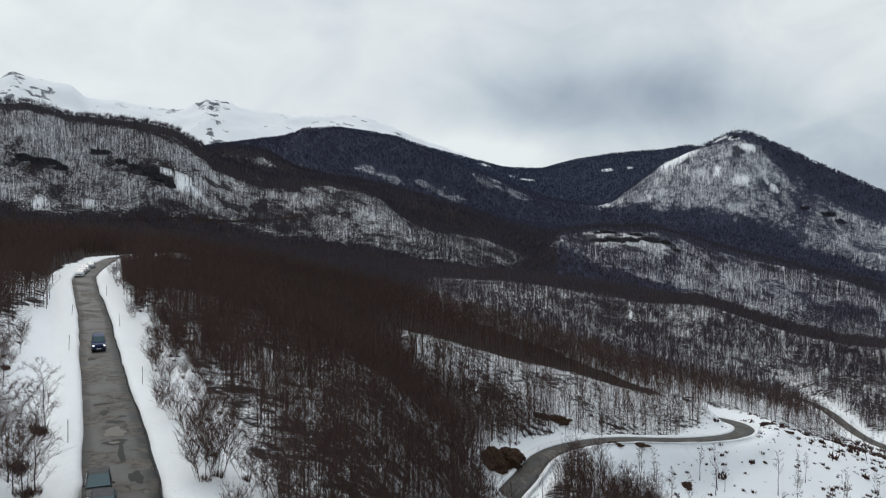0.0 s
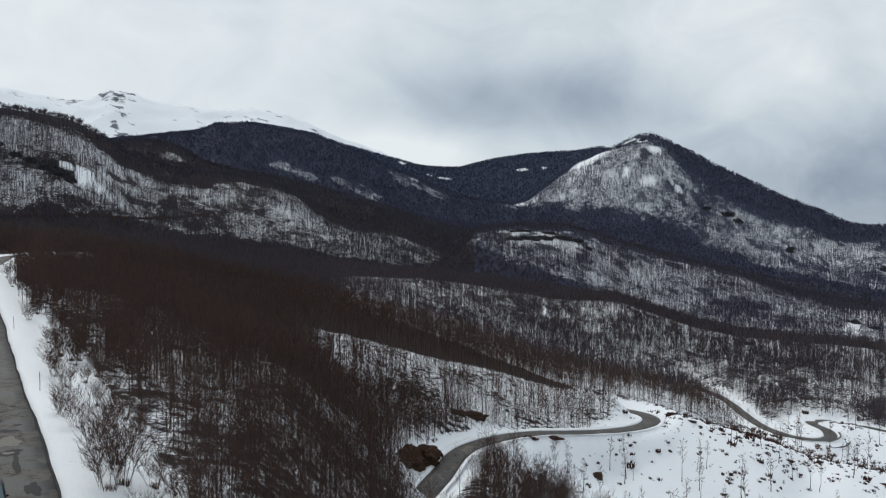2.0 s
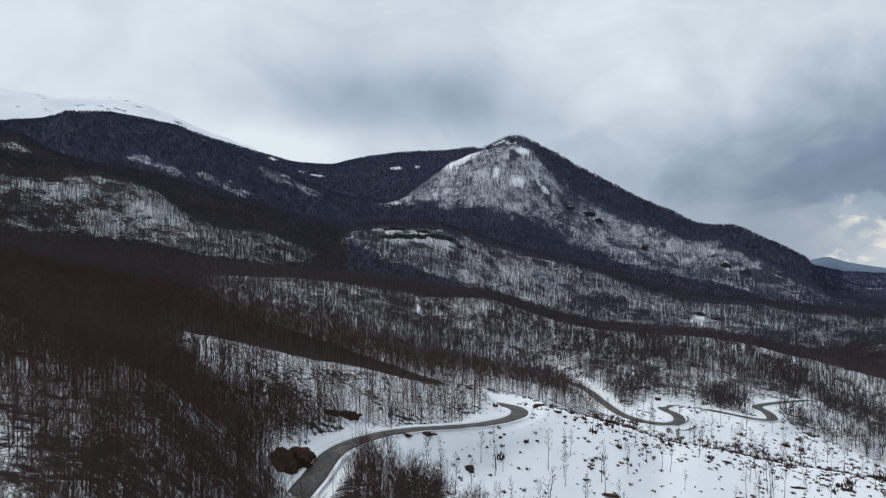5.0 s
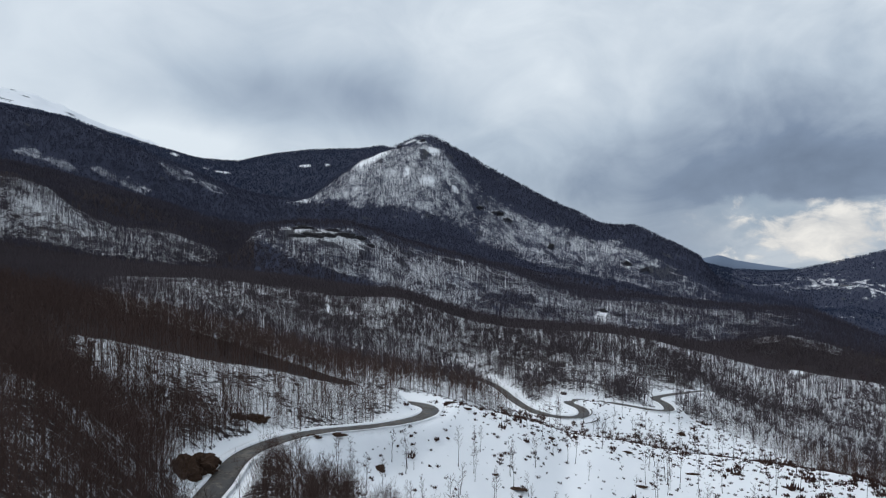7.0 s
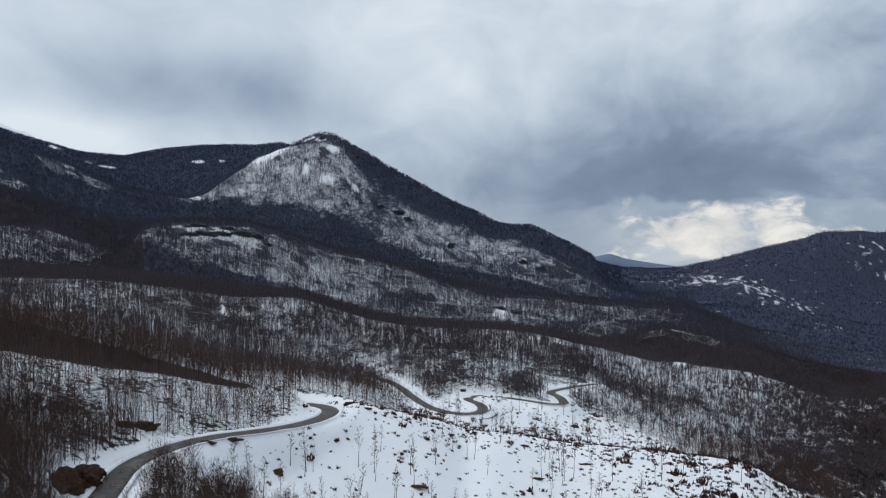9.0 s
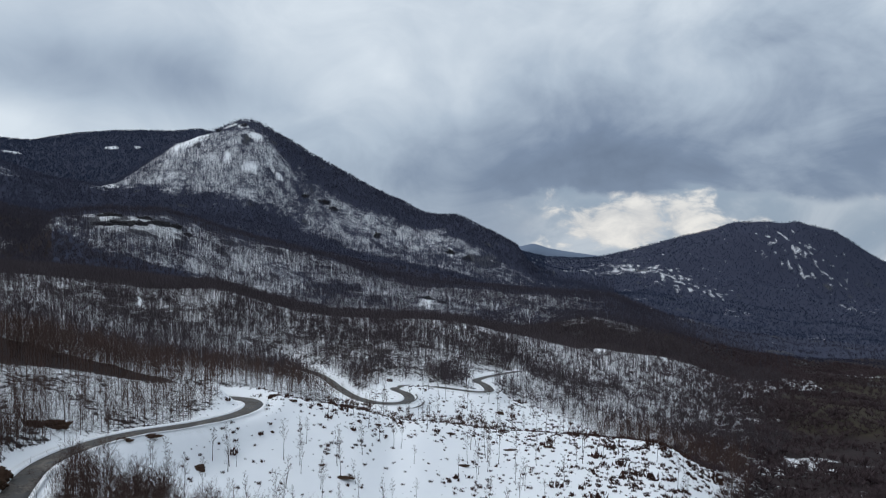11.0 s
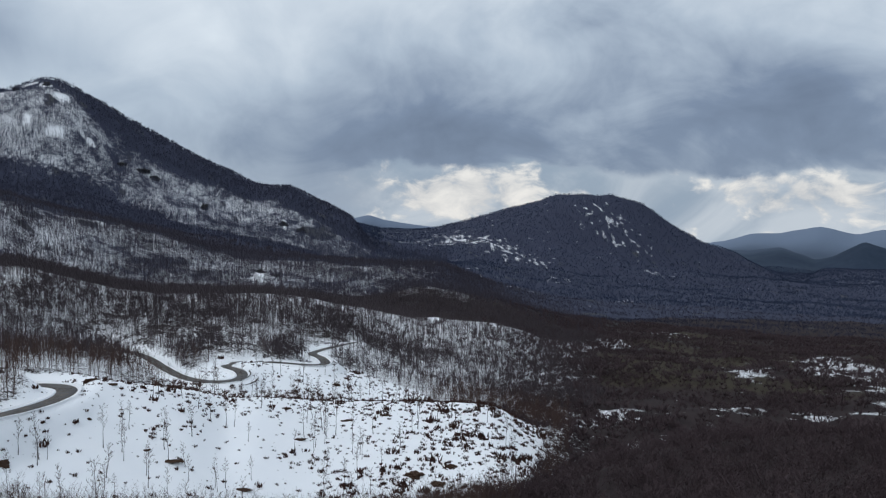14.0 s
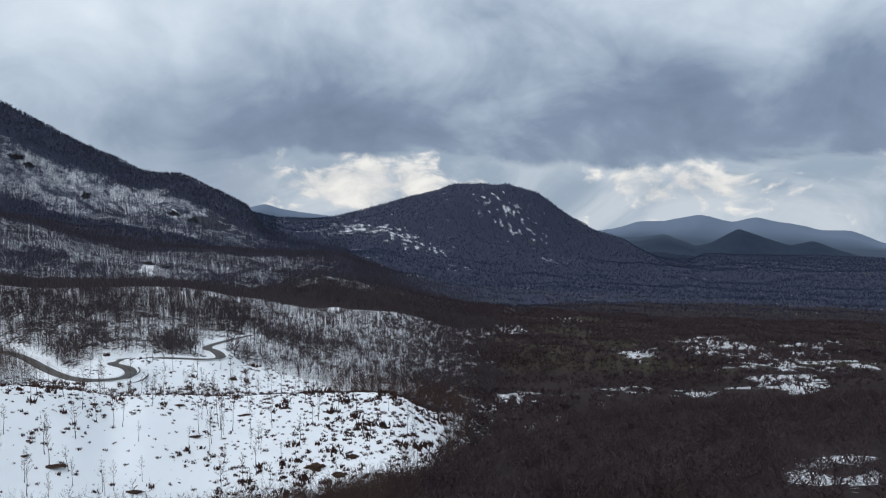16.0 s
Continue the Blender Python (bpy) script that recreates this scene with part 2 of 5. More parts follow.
BANK = [
    (-36, 250, 15), (-26, 250, 11), (-20, 240, 9), (-11.9, 230, -4), (-8.3, 225, -7.2), (-3.8, 222, -10.8),
    (0.8, 220, -14.5), (5.4, 222, -20.2), (9.9, 226, -24.2), (14.4, 228, -29), (17.8, 228, -30.8), (23.5, 222, -32.1),
    (27.4, 228, -38.3), (31.9, 236, -43.3), (34.4, 245, -48.7), (36.4, 240, -48.3), (42.5, 250, -53.9), (49.1, 250, -53.9),
    (56, 250, -54.6), (58.8, 246, -60.7), (64, 260, -72), (70, 320, -75), (80, 350, -74), (96, 380, -65),
]
GULLY = [
    (-36, 330, 15), (-25, 330, 12), (-15, 320, 6), (-8, 300, -4), (0, 290, -14), (8, 285, -24),
    (16, 285, -36), (22, 270, -39), (30, 285, -53), (34, 272, -55), (40, 290, -62), (45, 290, -68),
    (55, 305, -74), (60, 305, -78), (66, 340, -80), (80, 420, -80), (96, 450, -74),
]
LANE = [
    (-36, 400, 14), (-20, 400, 9), (-8, 370, -3), (0, 360, -14), (8, 350, -27), (16, 350, -43),
    (26.4, 385, -56.5), (29.6, 340, -56.4), (33.7, 310, -54.7), (35.7, 310, -54.1), (38.6, 340, -57.9), (42.4, 352, -61.7),
    (50, 380, -72), (58, 410, -85), (66, 470, -90), (80, 560, -90), (96, 600, -84),
]
SPUR = [
    (-36, 480, 16), (-20, 480, 12), (-8.4, 485, -1.2), (-3.8, 490, -5.8), (-0.9, 500, -7.1), (5, 505, -8.4),
    (11.4, 510, -15.1), (15.8, 515, -22.3), (20.6, 520, -22.5), (23.1, 524, -31), (26.4, 528, -40.7), (29.6, 532, -45.7),
    (36.3, 545, -48.8), (38.4, 540, -49.2), (40.6, 555, -53.3), (43.4, 552, -59.8), (44.8, 565, -63), (49.1, 570, -73.9),
    (51.3, 575, -73.6), (56.8, 590, -81), (60.6, 610, -96.8), (65.7, 640, -101.6), (66, 700, -107), (72, 760, -112),
    (80, 780, -112), (96, 800, -105),
]
BENCH = [
    (-36, 600, 21), (-20, 600, 17), (-12.8, 620, 7.6), (-8, 640, 4.1), (-4.6, 650, -0.5), (1, 660, -10.9),
    (7.1, 670, -16.1), (13.6, 680, -22.4), (20.4, 690, -36.4), (25, 690, -51.4), (29.6, 690, -65.9), (36.3, 690, -72.2),
    (42.7, 700, -83.2), (50, 700, -60), (56, 720, -75), (60, 760, -95), (66, 900, -125), (80, 1000, -135),
    (96, 1000, -125),
]
DIP = [
    (-36, 650, 22), (-20, 650, 19), (-8, 690, 12), (0, 720, 4), (8, 740, -16), (14, 760, -30),
    (20, 770, -50), (28, 780, -70), (36, 790, -82), (44, 800, -95), (50, 830, -108), (58, 900, -125),
    (66, 1100, -150), (80, 1300, -160), (96, 1300, -150),
]
RIDGE = [
    (-36, 900, 207), (-32.3, 900, 163.2), (-30.9, 900, 170), (-28.8, 900, 160.3), (-26.3, 895, 157.2), (-23.3, 890, 155.6),
    (-21.3, 885, 149.7), (-19.1, 880, 131), (-17.9, 872, 114), (-15.9, 870, 104), (-13.8, 870, 98), (-12, 870, 97),
    (-9.5, 870, 96), (-7.3, 870, 89), (-5.1, 870, 76), (-3.2, 868, 56), (-0.5, 875, 41), (3.4, 885, 32),
    (5.3, 890, 19.1), (7.6, 900, 4), (9.4, 1000, 42), (13.2, 1005, 48), (16.7, 1015, 45), (18.9, 1025, 31),
    (21.8, 1032, 15), (25.9, 1042, -2), (29.7, 1050, -19.6), (33.3, 1058, -40), (35.6, 1065, -49), (38.5, 1075, -55),
    (43.9, 1100, -65), (52, 1180, -78), (56, 1260, -115), (60, 1350, -140), (66, 1400, -155), (80, 1500, -165), (96, 1500, -155),
]
HOLLOW = [
    (-36, 980, 150), (-25, 980, 130), (-15, 960, 105), (-5, 950, 80), (0, 960, 70), (6, 1000, 35),
    (10, 1080, 15), (16, 1120, 10), (22, 1140, -5), (28, 1150, -28), (34, 1150, -50), (40, 1180, -70),
    (46, 1220, -90), (52, 1300, -110), (58, 1400, -132), (66, 1500, -155), (80, 1700, -165), (96, 1700, -155),
]
SECOND = [
    (-36, 1250, 163), (-28, 1250, 158), (-22, 1220, 153), (-17.2, 1180, 174), (-14.2, 1150, 162.2), (-12, 1130, 134.8),
    (-6.7, 1110, 115.3), (-2.1, 1110, 94.7), (2.1, 1120, 67.7), (6.2, 1140, 42.1), (9.8, 1180, 36.4), (14, 1200, 30),
    (20, 1230, 15), (28, 1230, -15), (34, 1240, -38), (40, 1260, -60), (46, 1300, -82), (52, 1380, -100),
    (58, 1480, -125), (66, 1560, -150), (80, 1745, -165), (96, 1750, -155),
]
TROUGH = [
    (-36, 1400, 150), (-20, 1380, 140), (-12, 1320, 150), (-6, 1280, 120), (0, 1270, 95), (6, 1300, 65),
    (12, 1380, 50), (16, 1400, 50), (22, 1400, 45), (28, 1400, 15), (34, 1380, -15), (40, 1380, -40),
    (46, 1400, -65), (52, 1500, -90), (58, 1570, -120), (66, 1640, -150), (80, 1800, -165), (96, 1830, -155),
]
BACK_RIDGE = [
    (-36, 1600, 190), (-24, 1600, 200), (-14.2, 1600, 249.4), (-13.4, 1590, 244.1), (-11.2, 1580, 272.6), (-8.5, 1570, 271.4),
    (-4, 1550, 249.4), (-1.2, 1540, 223.3), (2, 1530, 187.3), (5.3, 1530, 151), (8.9, 1540, 119), (12.4, 1560, 106.9),
]
POINTED_MOUNTAIN = [
    (13.3, 1640, 117.1), (15.7, 1680, 174.3), (17.4, 1700, 215), (18.3, 1700, 226), (19.4, 1705, 244), (19.9, 1710, 250), (21.2, 1720, 270.8), (22.1, 1720, 279.6),
    (23.2, 1720, 278.7), (24.4, 1715, 263.3), (27.1, 1700, 215.1), (30.4, 1690, 163), (34, 1680, 106.4), (36.7, 1670, 70.8),
    (39.3, 1650, 64.2), (42.6, 1620, 23.3), (44.3, 1600, -6.3), (46, 1600, -85.3), (47.8, 1620, -144.5), (54, 1660, -98),
    (58, 1670, -112), (66, 1730, -138), (80, 1920, -155), (96, 1950, -145),
]
SADDLE = [
    (-36, 2000, 220), (-20, 2000, 220), (-10, 1900, 210), (-4, 1850, 180), (2, 1800, 140), (8, 1750, 115),
    (12, 1750, 110), (16, 1850, 130), (22, 2000, 190), (28, 2000, 130), (36, 1950, 40), (44, 1850, -40),
    (48, 1800, -70), (52, 1800, -80), (56, 1800, -72), (60, 1810, -78), (66, 1840, -105), (72, 1920, -140),
    (78, 2050, -162), (96, 2100, -160),
]
FAR_RIDGE = [
    (-36, 2600, 302), (-24, 2600, 322), (-8.5, 2500, 435.2), (-4, 2480, 402), (-1.2, 2450, 356.3), (2, 2420, 316.7),
    (5.2, 2400, 289.8), (8, 2400, 280.1), (10.2, 2400, 304.1), (13.3, 2400, 330.5), (16.3, 2400, 338.8), (19.2, 2400, 353.2),
    (24, 2400, 302), (30, 2300, 162), (38, 2250, 45), (44, 2200, -25), (46.5, 2150, -47.5), (51.3, 2120, -37.1),
    (54, 2100, -10.7), (57.7, 2080, 34.2), (60.4, 2060, 58.1), (62.3, 2050, 66.8), (65, 2050, 62.9), (67.3, 2060, 41.1),
    (69.5, 2080, -12), (71.8, 2120, -66.2), (74.4, 2150, -98.8), (76.2, 2180, -140.8), (78.7, 2250, -194.1), (80, 2700, -163),
    (96, 2700, -157),
]
FAR_DIP = [
    (-36, 2900, 330), (-20, 2900, 330), (-8, 2800, 330), (0, 2700, 280), (8, 2700, 240), (20, 2700, 200),
    (30, 2700, 80), (40, 2700, -60), (46, 2800, -110), (56, 2800, -80), (66, 2800, -150), (74, 2800, -190),
    (84, 2900, -200), (96, 2900, -190),
]
SNOW_PEAKS = [
    (-32.3, 3800, 781.8), (-31.6, 3800, 821.4), (-30.3, 3790, 789.8), (-27.8, 3780, 754.5), (-27, 3770, 696.5), (-25.2, 3760, 706.4),
    (-22.1, 3750, 667.4), (-20.1, 3740, 684.3), (-19.3, 3740, 719.3), (-18.7, 3740, 745), (-16.8, 3740, 731), (-15.1, 3720, 697.1),
    (-12.1, 3700, 689.8), (-8.5, 3680, 702.1), (-5.8, 3660, 689.9), (-4, 3650, 644.5), (-1.4, 3640, 564.2), (2, 3640, 489.1),
    (3.9, 3640, 448.9), (8, 3600, 330), (14, 3600, 230),
]
FAR_HILLS = [
    (24, 3600, 120), (34, 3600, 0), (42, 3600, -70), (46, 3600, -90), (69.6, 3500, -185.5), (72.2, 3450, -141),
    (75.3, 3400, -153.1), (77.2, 3400, -129.3), (79.5, 3300, -174), (80.7, 3200, -156.4), (82.6, 3150, -87.2), (84.2, 3150, -124.1),
    (86.1, 3150, -147.9), (87.5, 3150, -131.3), (89.7, 3150, -168.6), (92, 3150, -211.9), (100, 3200, -150),
]
LAST_DIP = [
    (-36, 4100, 500), (-20, 4100, 420), (-5, 4000, 330), (10, 4000, 200), (30, 4000, 0), (46, 4000, -110),
    (60, 4000, -170), (74, 3900, -210), (96, 3900, -200),
]
HORIZON = [
    (-36, 4600, 450), (-10, 4600, 330), (10, 4600, 120), (30, 4600, 0), (43.9, 4500, -23), (43.9, 4500, -49.8),
    (45.3, 4500, -20.9), (45.6, 4500, -14.7), (46.7, 4500, -49.3), (47.8, 4500, -62.3), (51.3, 4500, -95.6), (55.9, 4500, -114),
    (69.6, 4600, -182.9), (72.2, 4600, -160.6), (75.2, 4600, -98.6), (77.3, 4600, -98.9), (79.8, 4600, -56.8), (82.2, 4600, -94.2),
    (83.7, 4600, -61.1), (86, 4600, -90.5), (87.9, 4600, -122.7), (90, 4600, -127.3), (92, 4600, -197.3), (98, 4600, -110),
]
LINES = [NEAR, SHOULDER, FOOT, BANK, GULLY, LANE, SPUR, BENCH, DIP, RIDGE, HOLLOW, SECOND, TROUGH, BACK_RIDGE + POINTED_MOUNTAIN,
         SADDLE, FAR_RIDGE, FAR_DIP, SNOW_PEAKS + FAR_HILLS, LAST_DIP, HORIZON]
BEARINGS = np.arange(-180.0, 180.01, 0.1)


def lattice(ix, iy, seed):
    h = (ix * 374761393 + iy * 668265263 + seed * 974634777) & 0x7FFFFFFF
    h = ((h ^ (h >> 13)) * 1274126177) & 0x7FFFFFFF
    return ((h ^ (h >> 16)) & 0xFFFF) / 65535.0


def bumps(x, y, seed=0):
    """Smooth noise, -1 to 1, over arrays."""
    ix, iy = np.floor(x).astype(np.int64), np.floor(y).astype(np.int64)
    fx, fy = x - ix, y - iy
    fx, fy = fx * fx * (3 - 2 * fx), fy * fy * (3 - 2 * fy)
    a, b = lattice(ix, iy, seed), lattice(ix + 1, iy, seed)
    c, d = lattice(ix, iy + 1, seed), lattice(ix + 1, iy + 1, seed)
    return 2 * (a + (b - a) * fx + (c - a) * fy + (a - b - c + d) * fx * fy) - 1


def rough(x, y, size, octaves=4, seed=0):
    total, amp, norm = 0.0, 1.0, 0.0
    for k in range(octaves):
        total = total + amp * bumps(x / size * 2 ** k, y / size * 2 ** k, seed + k)
        norm += amp
        amp *= 0.5
    return total / norm


def across(line, k, sigma):
    """One value of a line at every bearing, joined up behind the camera and slightly rounded."""
    a = [p[0] for p in line]
    v = [p[k] for p in line]
    a, v = [a[-1] - 360] + a + [a[0] + 360], [v[-1]] + v + [v[0]]
    wide = np.interp(np.arange(-190.0, 190.01, 0.1), a, v)
    w = np.exp(-0.5 * (np.arange(-40, 41) * 0.1 / sigma) ** 2)
    return np.convolve(wide, w / w.sum(), "same")[100:-100]


SIGMAS = [1.2] * 3 + [0.6] * 6 + [0.35, 0.5, 0.4, 0.6, 0.22, 0.6, 0.3] + [0.8, 0.16, 1.0, 0.25]
DIST = np.array([across(l, 1, max(s, 0.5)) for l, s in zip(LINES, SIGMAS)])
HEIGHT = np.array([across(l, 2, s) for l, s in zip(LINES, SIGMAS)])
DIST = np.vstack([np.full(DIST.shape[1], 2.0), DIST, np.full(DIST.shape[1], 4950.0)])
HEIGHT = np.vstack([np.full(DIST.shape[1], -1.0), HEIGHT, HEIGHT[-1] - 60])

# the two roads: centre line as bearing, distance, height
UPPER_ROAD = [(150, 60, -4), (160, 25, -1.5), (-60, 8, -0.6), (-26.0, 22, -0.2), (-24.3, 43, 0.0), (-24.6, 52, 0.2), (-25.6, 80, 0.8), (-26.1, 106, 2.2),
              (-26.5, 130, 4.6), (-26.9, 150, 6.6), (-26.9, 168, 7.8), (-26.3, 190, 8.8), (-25.6, 215, 9.8), (-24.9, 236, 10.6),
              (-23.4, 252, 11.2), (-20.5, 270, 11.6)]
HAIRPIN_ROAD = [
    (4.6, 125, -31.5), (5.5, 132, -31), (6.7, 139, -30.5), (7.8, 150, -30), (9.3, 160, -30.2), (11.8, 170, -30.8),
    (14.4, 178, -31.6), (18.6, 189, -33.5), (21.5, 201, -35), (23.1, 213, -36), (23.3, 225, -36.8), (22.2, 234, -37.6),
    (20.6, 239, -38), (19.2, 241, -38.4),
]
LOWER_LANE = [
    (25, 409, -58.5), (27.3, 384, -57.5), (28.7, 360, -56.5), (29.9, 330, -55.6), (31.3, 306, -55), (33.1, 294, -54.6),
    (34.9, 293, -54.6), (35.7, 302, -55), (35.4, 315, -55.4), (34.4, 326, -55.9), (34.7, 334, -56.3), (35.9, 339, -56.8),
    (37.7, 339, -57.5), (39.4, 336, -58), (41.1, 334, -58.6), (42.2, 339, -59.2), (41.8, 357, -59.8), (41.1, 371, -60.4),
    (42.8, 392, -61.5), (44.8, 414, -63),
]


def spot(bearing, dist):
    a = np.radians(bearing)
    return np.sin(a) * dist, np.cos(a) * dist


def centre_line(points, step=1.5):
    """A rounded path through the given points, one every step metres: x, y, z."""
    p = np.array([(*spot(b, d), z) for b, d, z in points])
    ext = np.vstack([2 * p[0] - p[1], p, 2 * p[-1] - p[-2]])
    out = []
    for i in range(1, len(ext) - 2):
        a, b, c, d = ext[i - 1:i + 3]
        n = max(2, int(np.linalg.norm(c - b) / step))
        u = (np.arange(n) / n)[:, None]
        out.append(0.5 * (2 * b + (c - a) * u + (2 * a - 5 * b + 4 * c - d) * u * u + (3 * b - a - 3 * c + d) * u ** 3))
    out = np.vstack(out + [p[-1:]])
    k = np.ones(7) / 7
    pad = np.vstack([out[:1]] * 3 + [out] + [out[-1:]] * 3)
    return np.column_stack([np.convolve(pad[:, i], k, "valid") for i in range(3)])


ROADS = [(centre_line(UPPER_ROAD), 2.15), (centre_line(HAIRPIN_ROAD), 2.6), (centre_line(LOWER_LANE), 2.3)]


def off_road(x, y):
    """Distance to the nearest road's edge and the height of that road."""
    best, level = np.full(x.shape, 1e9), np.zeros(x.shape)
    near = np.hypot(x, y) < 480
    px, py = x[near], y[near]
    b, l = best[near], level[near]
    for line, half in ROADS:
        for i in range(0, len(line), 40):
            part = line[i:i + 40]
            cx, cy = part[:, 0].mean(), part[:, 1].mean()
            close = np.hypot(px - cx, py - cy) < 70
            if not close.any():
                continue
            d = np.hypot(px[close][:, None] - part[:, 0], py[close][:, None] - part[:, 1])
            j = d.argmin(1)
            d = d[np.arange(len(j)), j] - half
            bb, ll = b[close], l[close]
            ll[d < bb] = part[j, 2][d < bb]
            b[close], l[close] = np.minimum(bb, d), ll
    best[near], level[near] = b, l
    return best, level


def land(x, y):
    """Height of the ground at arrays of x, y."""
    x, y = np.asarray(x, float), np.asarray(y, float)
    bearing = np.degrees(np.arctan2(x, y))
    r = np.clip(np.hypot(x, y), 2.0, 4949.0)
    u = np.clip((bearing + 180) * 10, 0, len(BEARINGS) - 1.001)
    i = u.astype(int)
    f = u - i
    z = np.zeros(x.shape)
    prev_d = DIST[0][i] * (1 - f) + DIST[0][i + 1] * f
    prev_h = HEIGHT[0][i] * (1 - f) + HEIGHT[0][i + 1] * f
    for k in range(1, len(DIST)):
        d = DIST[k][i] * (1 - f) + DIST[k][i + 1] * f
        h = HEIGHT[k][i] * (1 - f) + HEIGHT[k][i + 1] * f
        inside = (r >= prev_d) & (r <= d)
        t = np.clip((r - prev_d) / np.maximum(d - prev_d, 1e-3), 0, 1)
        t = 0.55 * t + 0.45 * t * t * (3 - 2 * t)
        z = np.where(inside, prev_h + (h - prev_h) * t, z)
        prev_d, prev_h = d, h
    z = z + 0.22 * rough(x, y, 9.0, 3, 3) + 0.9 * rough(x, y, 55.0, 4, 11) * np.clip((r - 60) / 200, 0, 1)
    z = z + (5.0 * rough(x, y, 75.0, 3, 33) + 1.8 * rough(x, y, 24.0, 2, 34)) * step(bearing, 60, 68) * step(r, 240, 330) * (1 - step(r, 900, 1100))
    z = z + 7.0 * rough(x, y, 210.0, 5, 29) * np.clip((r - 650) / 900, 0, 1)
    rugged = step(bearing, 46, 50) * step(r, 1250, 1600) * (1 - step(r, 2150, 2300))
    z = z + rugged * (13.0 * (0.4 - np.abs(rough(x, y, 190.0, 4, 95))) - 3.0)
    z = z + 4.0 * rough(x, y, 60.0, 3, 97) * step(r, 700, 850) * (1 - step(r, 2300, 2600))
    z = z + 16.0 * rough(x, y, 260.0, 5, 38) * step(r, 2950, 3150) * (bearing > 60)
    z = z + 26.0 * (0.35 - np.abs(rough(x, y, 170.0, 4, 39))) * step(r, 3000, 3400) * (bearing < 12)
    z = z + 40.0 * rough(x, y, 500.0, 5, 37) * np.clip((r - 2950) / 600, 0, 1) * (bearing < 12)
    gap, level = off_road(x, y)
    w = np.clip(1 - (gap - 0.5) / 8.0, 0, 1)
    w = w * w * (3 - 2 * w)
    return z * (1 - w) + (level - 0.12) * w


def bearing_of(x, y):
    return np.degrees(np.arctan2(x, y)), np.hypot(x, y)


def step(v, lo, hi):
    t = np.clip((v - lo) / (hi - lo), 0, 1)
    return t * t * (3 - 2 * t)


def snowfield(x, y):
    """1 on the open snowy shoulder below the hairpins."""
    b, r = bearing_of(x, y)
    near_edge = 128 + 6 * rough(x, y, 14, 3, 5) - 10 * step(b, 30, 45) + 68 * step(b, 47, 59)
    far_edge = np.interp(b, [6, 14, 18, 21, 23, 27, 34, 45, 50, 52, 54, 58, 62], [158, 182, 195, 214, 240, 264, 342, 346, 330, 300, 264, 256, 250])
    wob = rough(x, y, 20, 3, 8)
    return step(b + 0.8 * wob, 9, 14) * step(-b - 1.2 * wob, -61.5, -59) * step(r, near_edge, near_edge + 10) * step(-r, -far_edge - 8, -far_edge + 4)


def line_at(k, bearing):
    """Distance of one of the lines at the given bearings."""
    return np.interp(bearing, BEARINGS, DIST[k])


# openings in the closed woods of the left-hand ridges: from bearing and distance to bearing and distance, half depth
STRIPS = [(-18.2, 1088, -13.0, 1062, 20), (-7.6, 1384, -3.0, 1338, 21), (-2.9, 1374, 1.9, 1342, 23), (1.4, 1474, 8.4, 1462, 34), (-0.6, 1346, 1.4, 1328, 20),
          (-11.5, 1330, -8.4, 1345, 9)]


def strips(x, y):
    """1 on the narrow snowy faces of the spurs between the ridges."""
    b, r = bearing_of(x, y)
    out = np.zeros(np.shape(x))
    for b0, r0, b1, r1, half in STRIPS:
        u = np.clip((b - b0) / (b1 - b0), -0.5, 1.5)
        e = np.abs(r - (r0 + (r1 - r0) * u)) / half + np.maximum(np.abs(u - 0.5) - 0.3, 0) * 5 + 1.0 * rough(x, y, 30, 3, 91)
        out = np.maximum(out, 0.95 * step(-e, -1.5, -0.5))
    return out


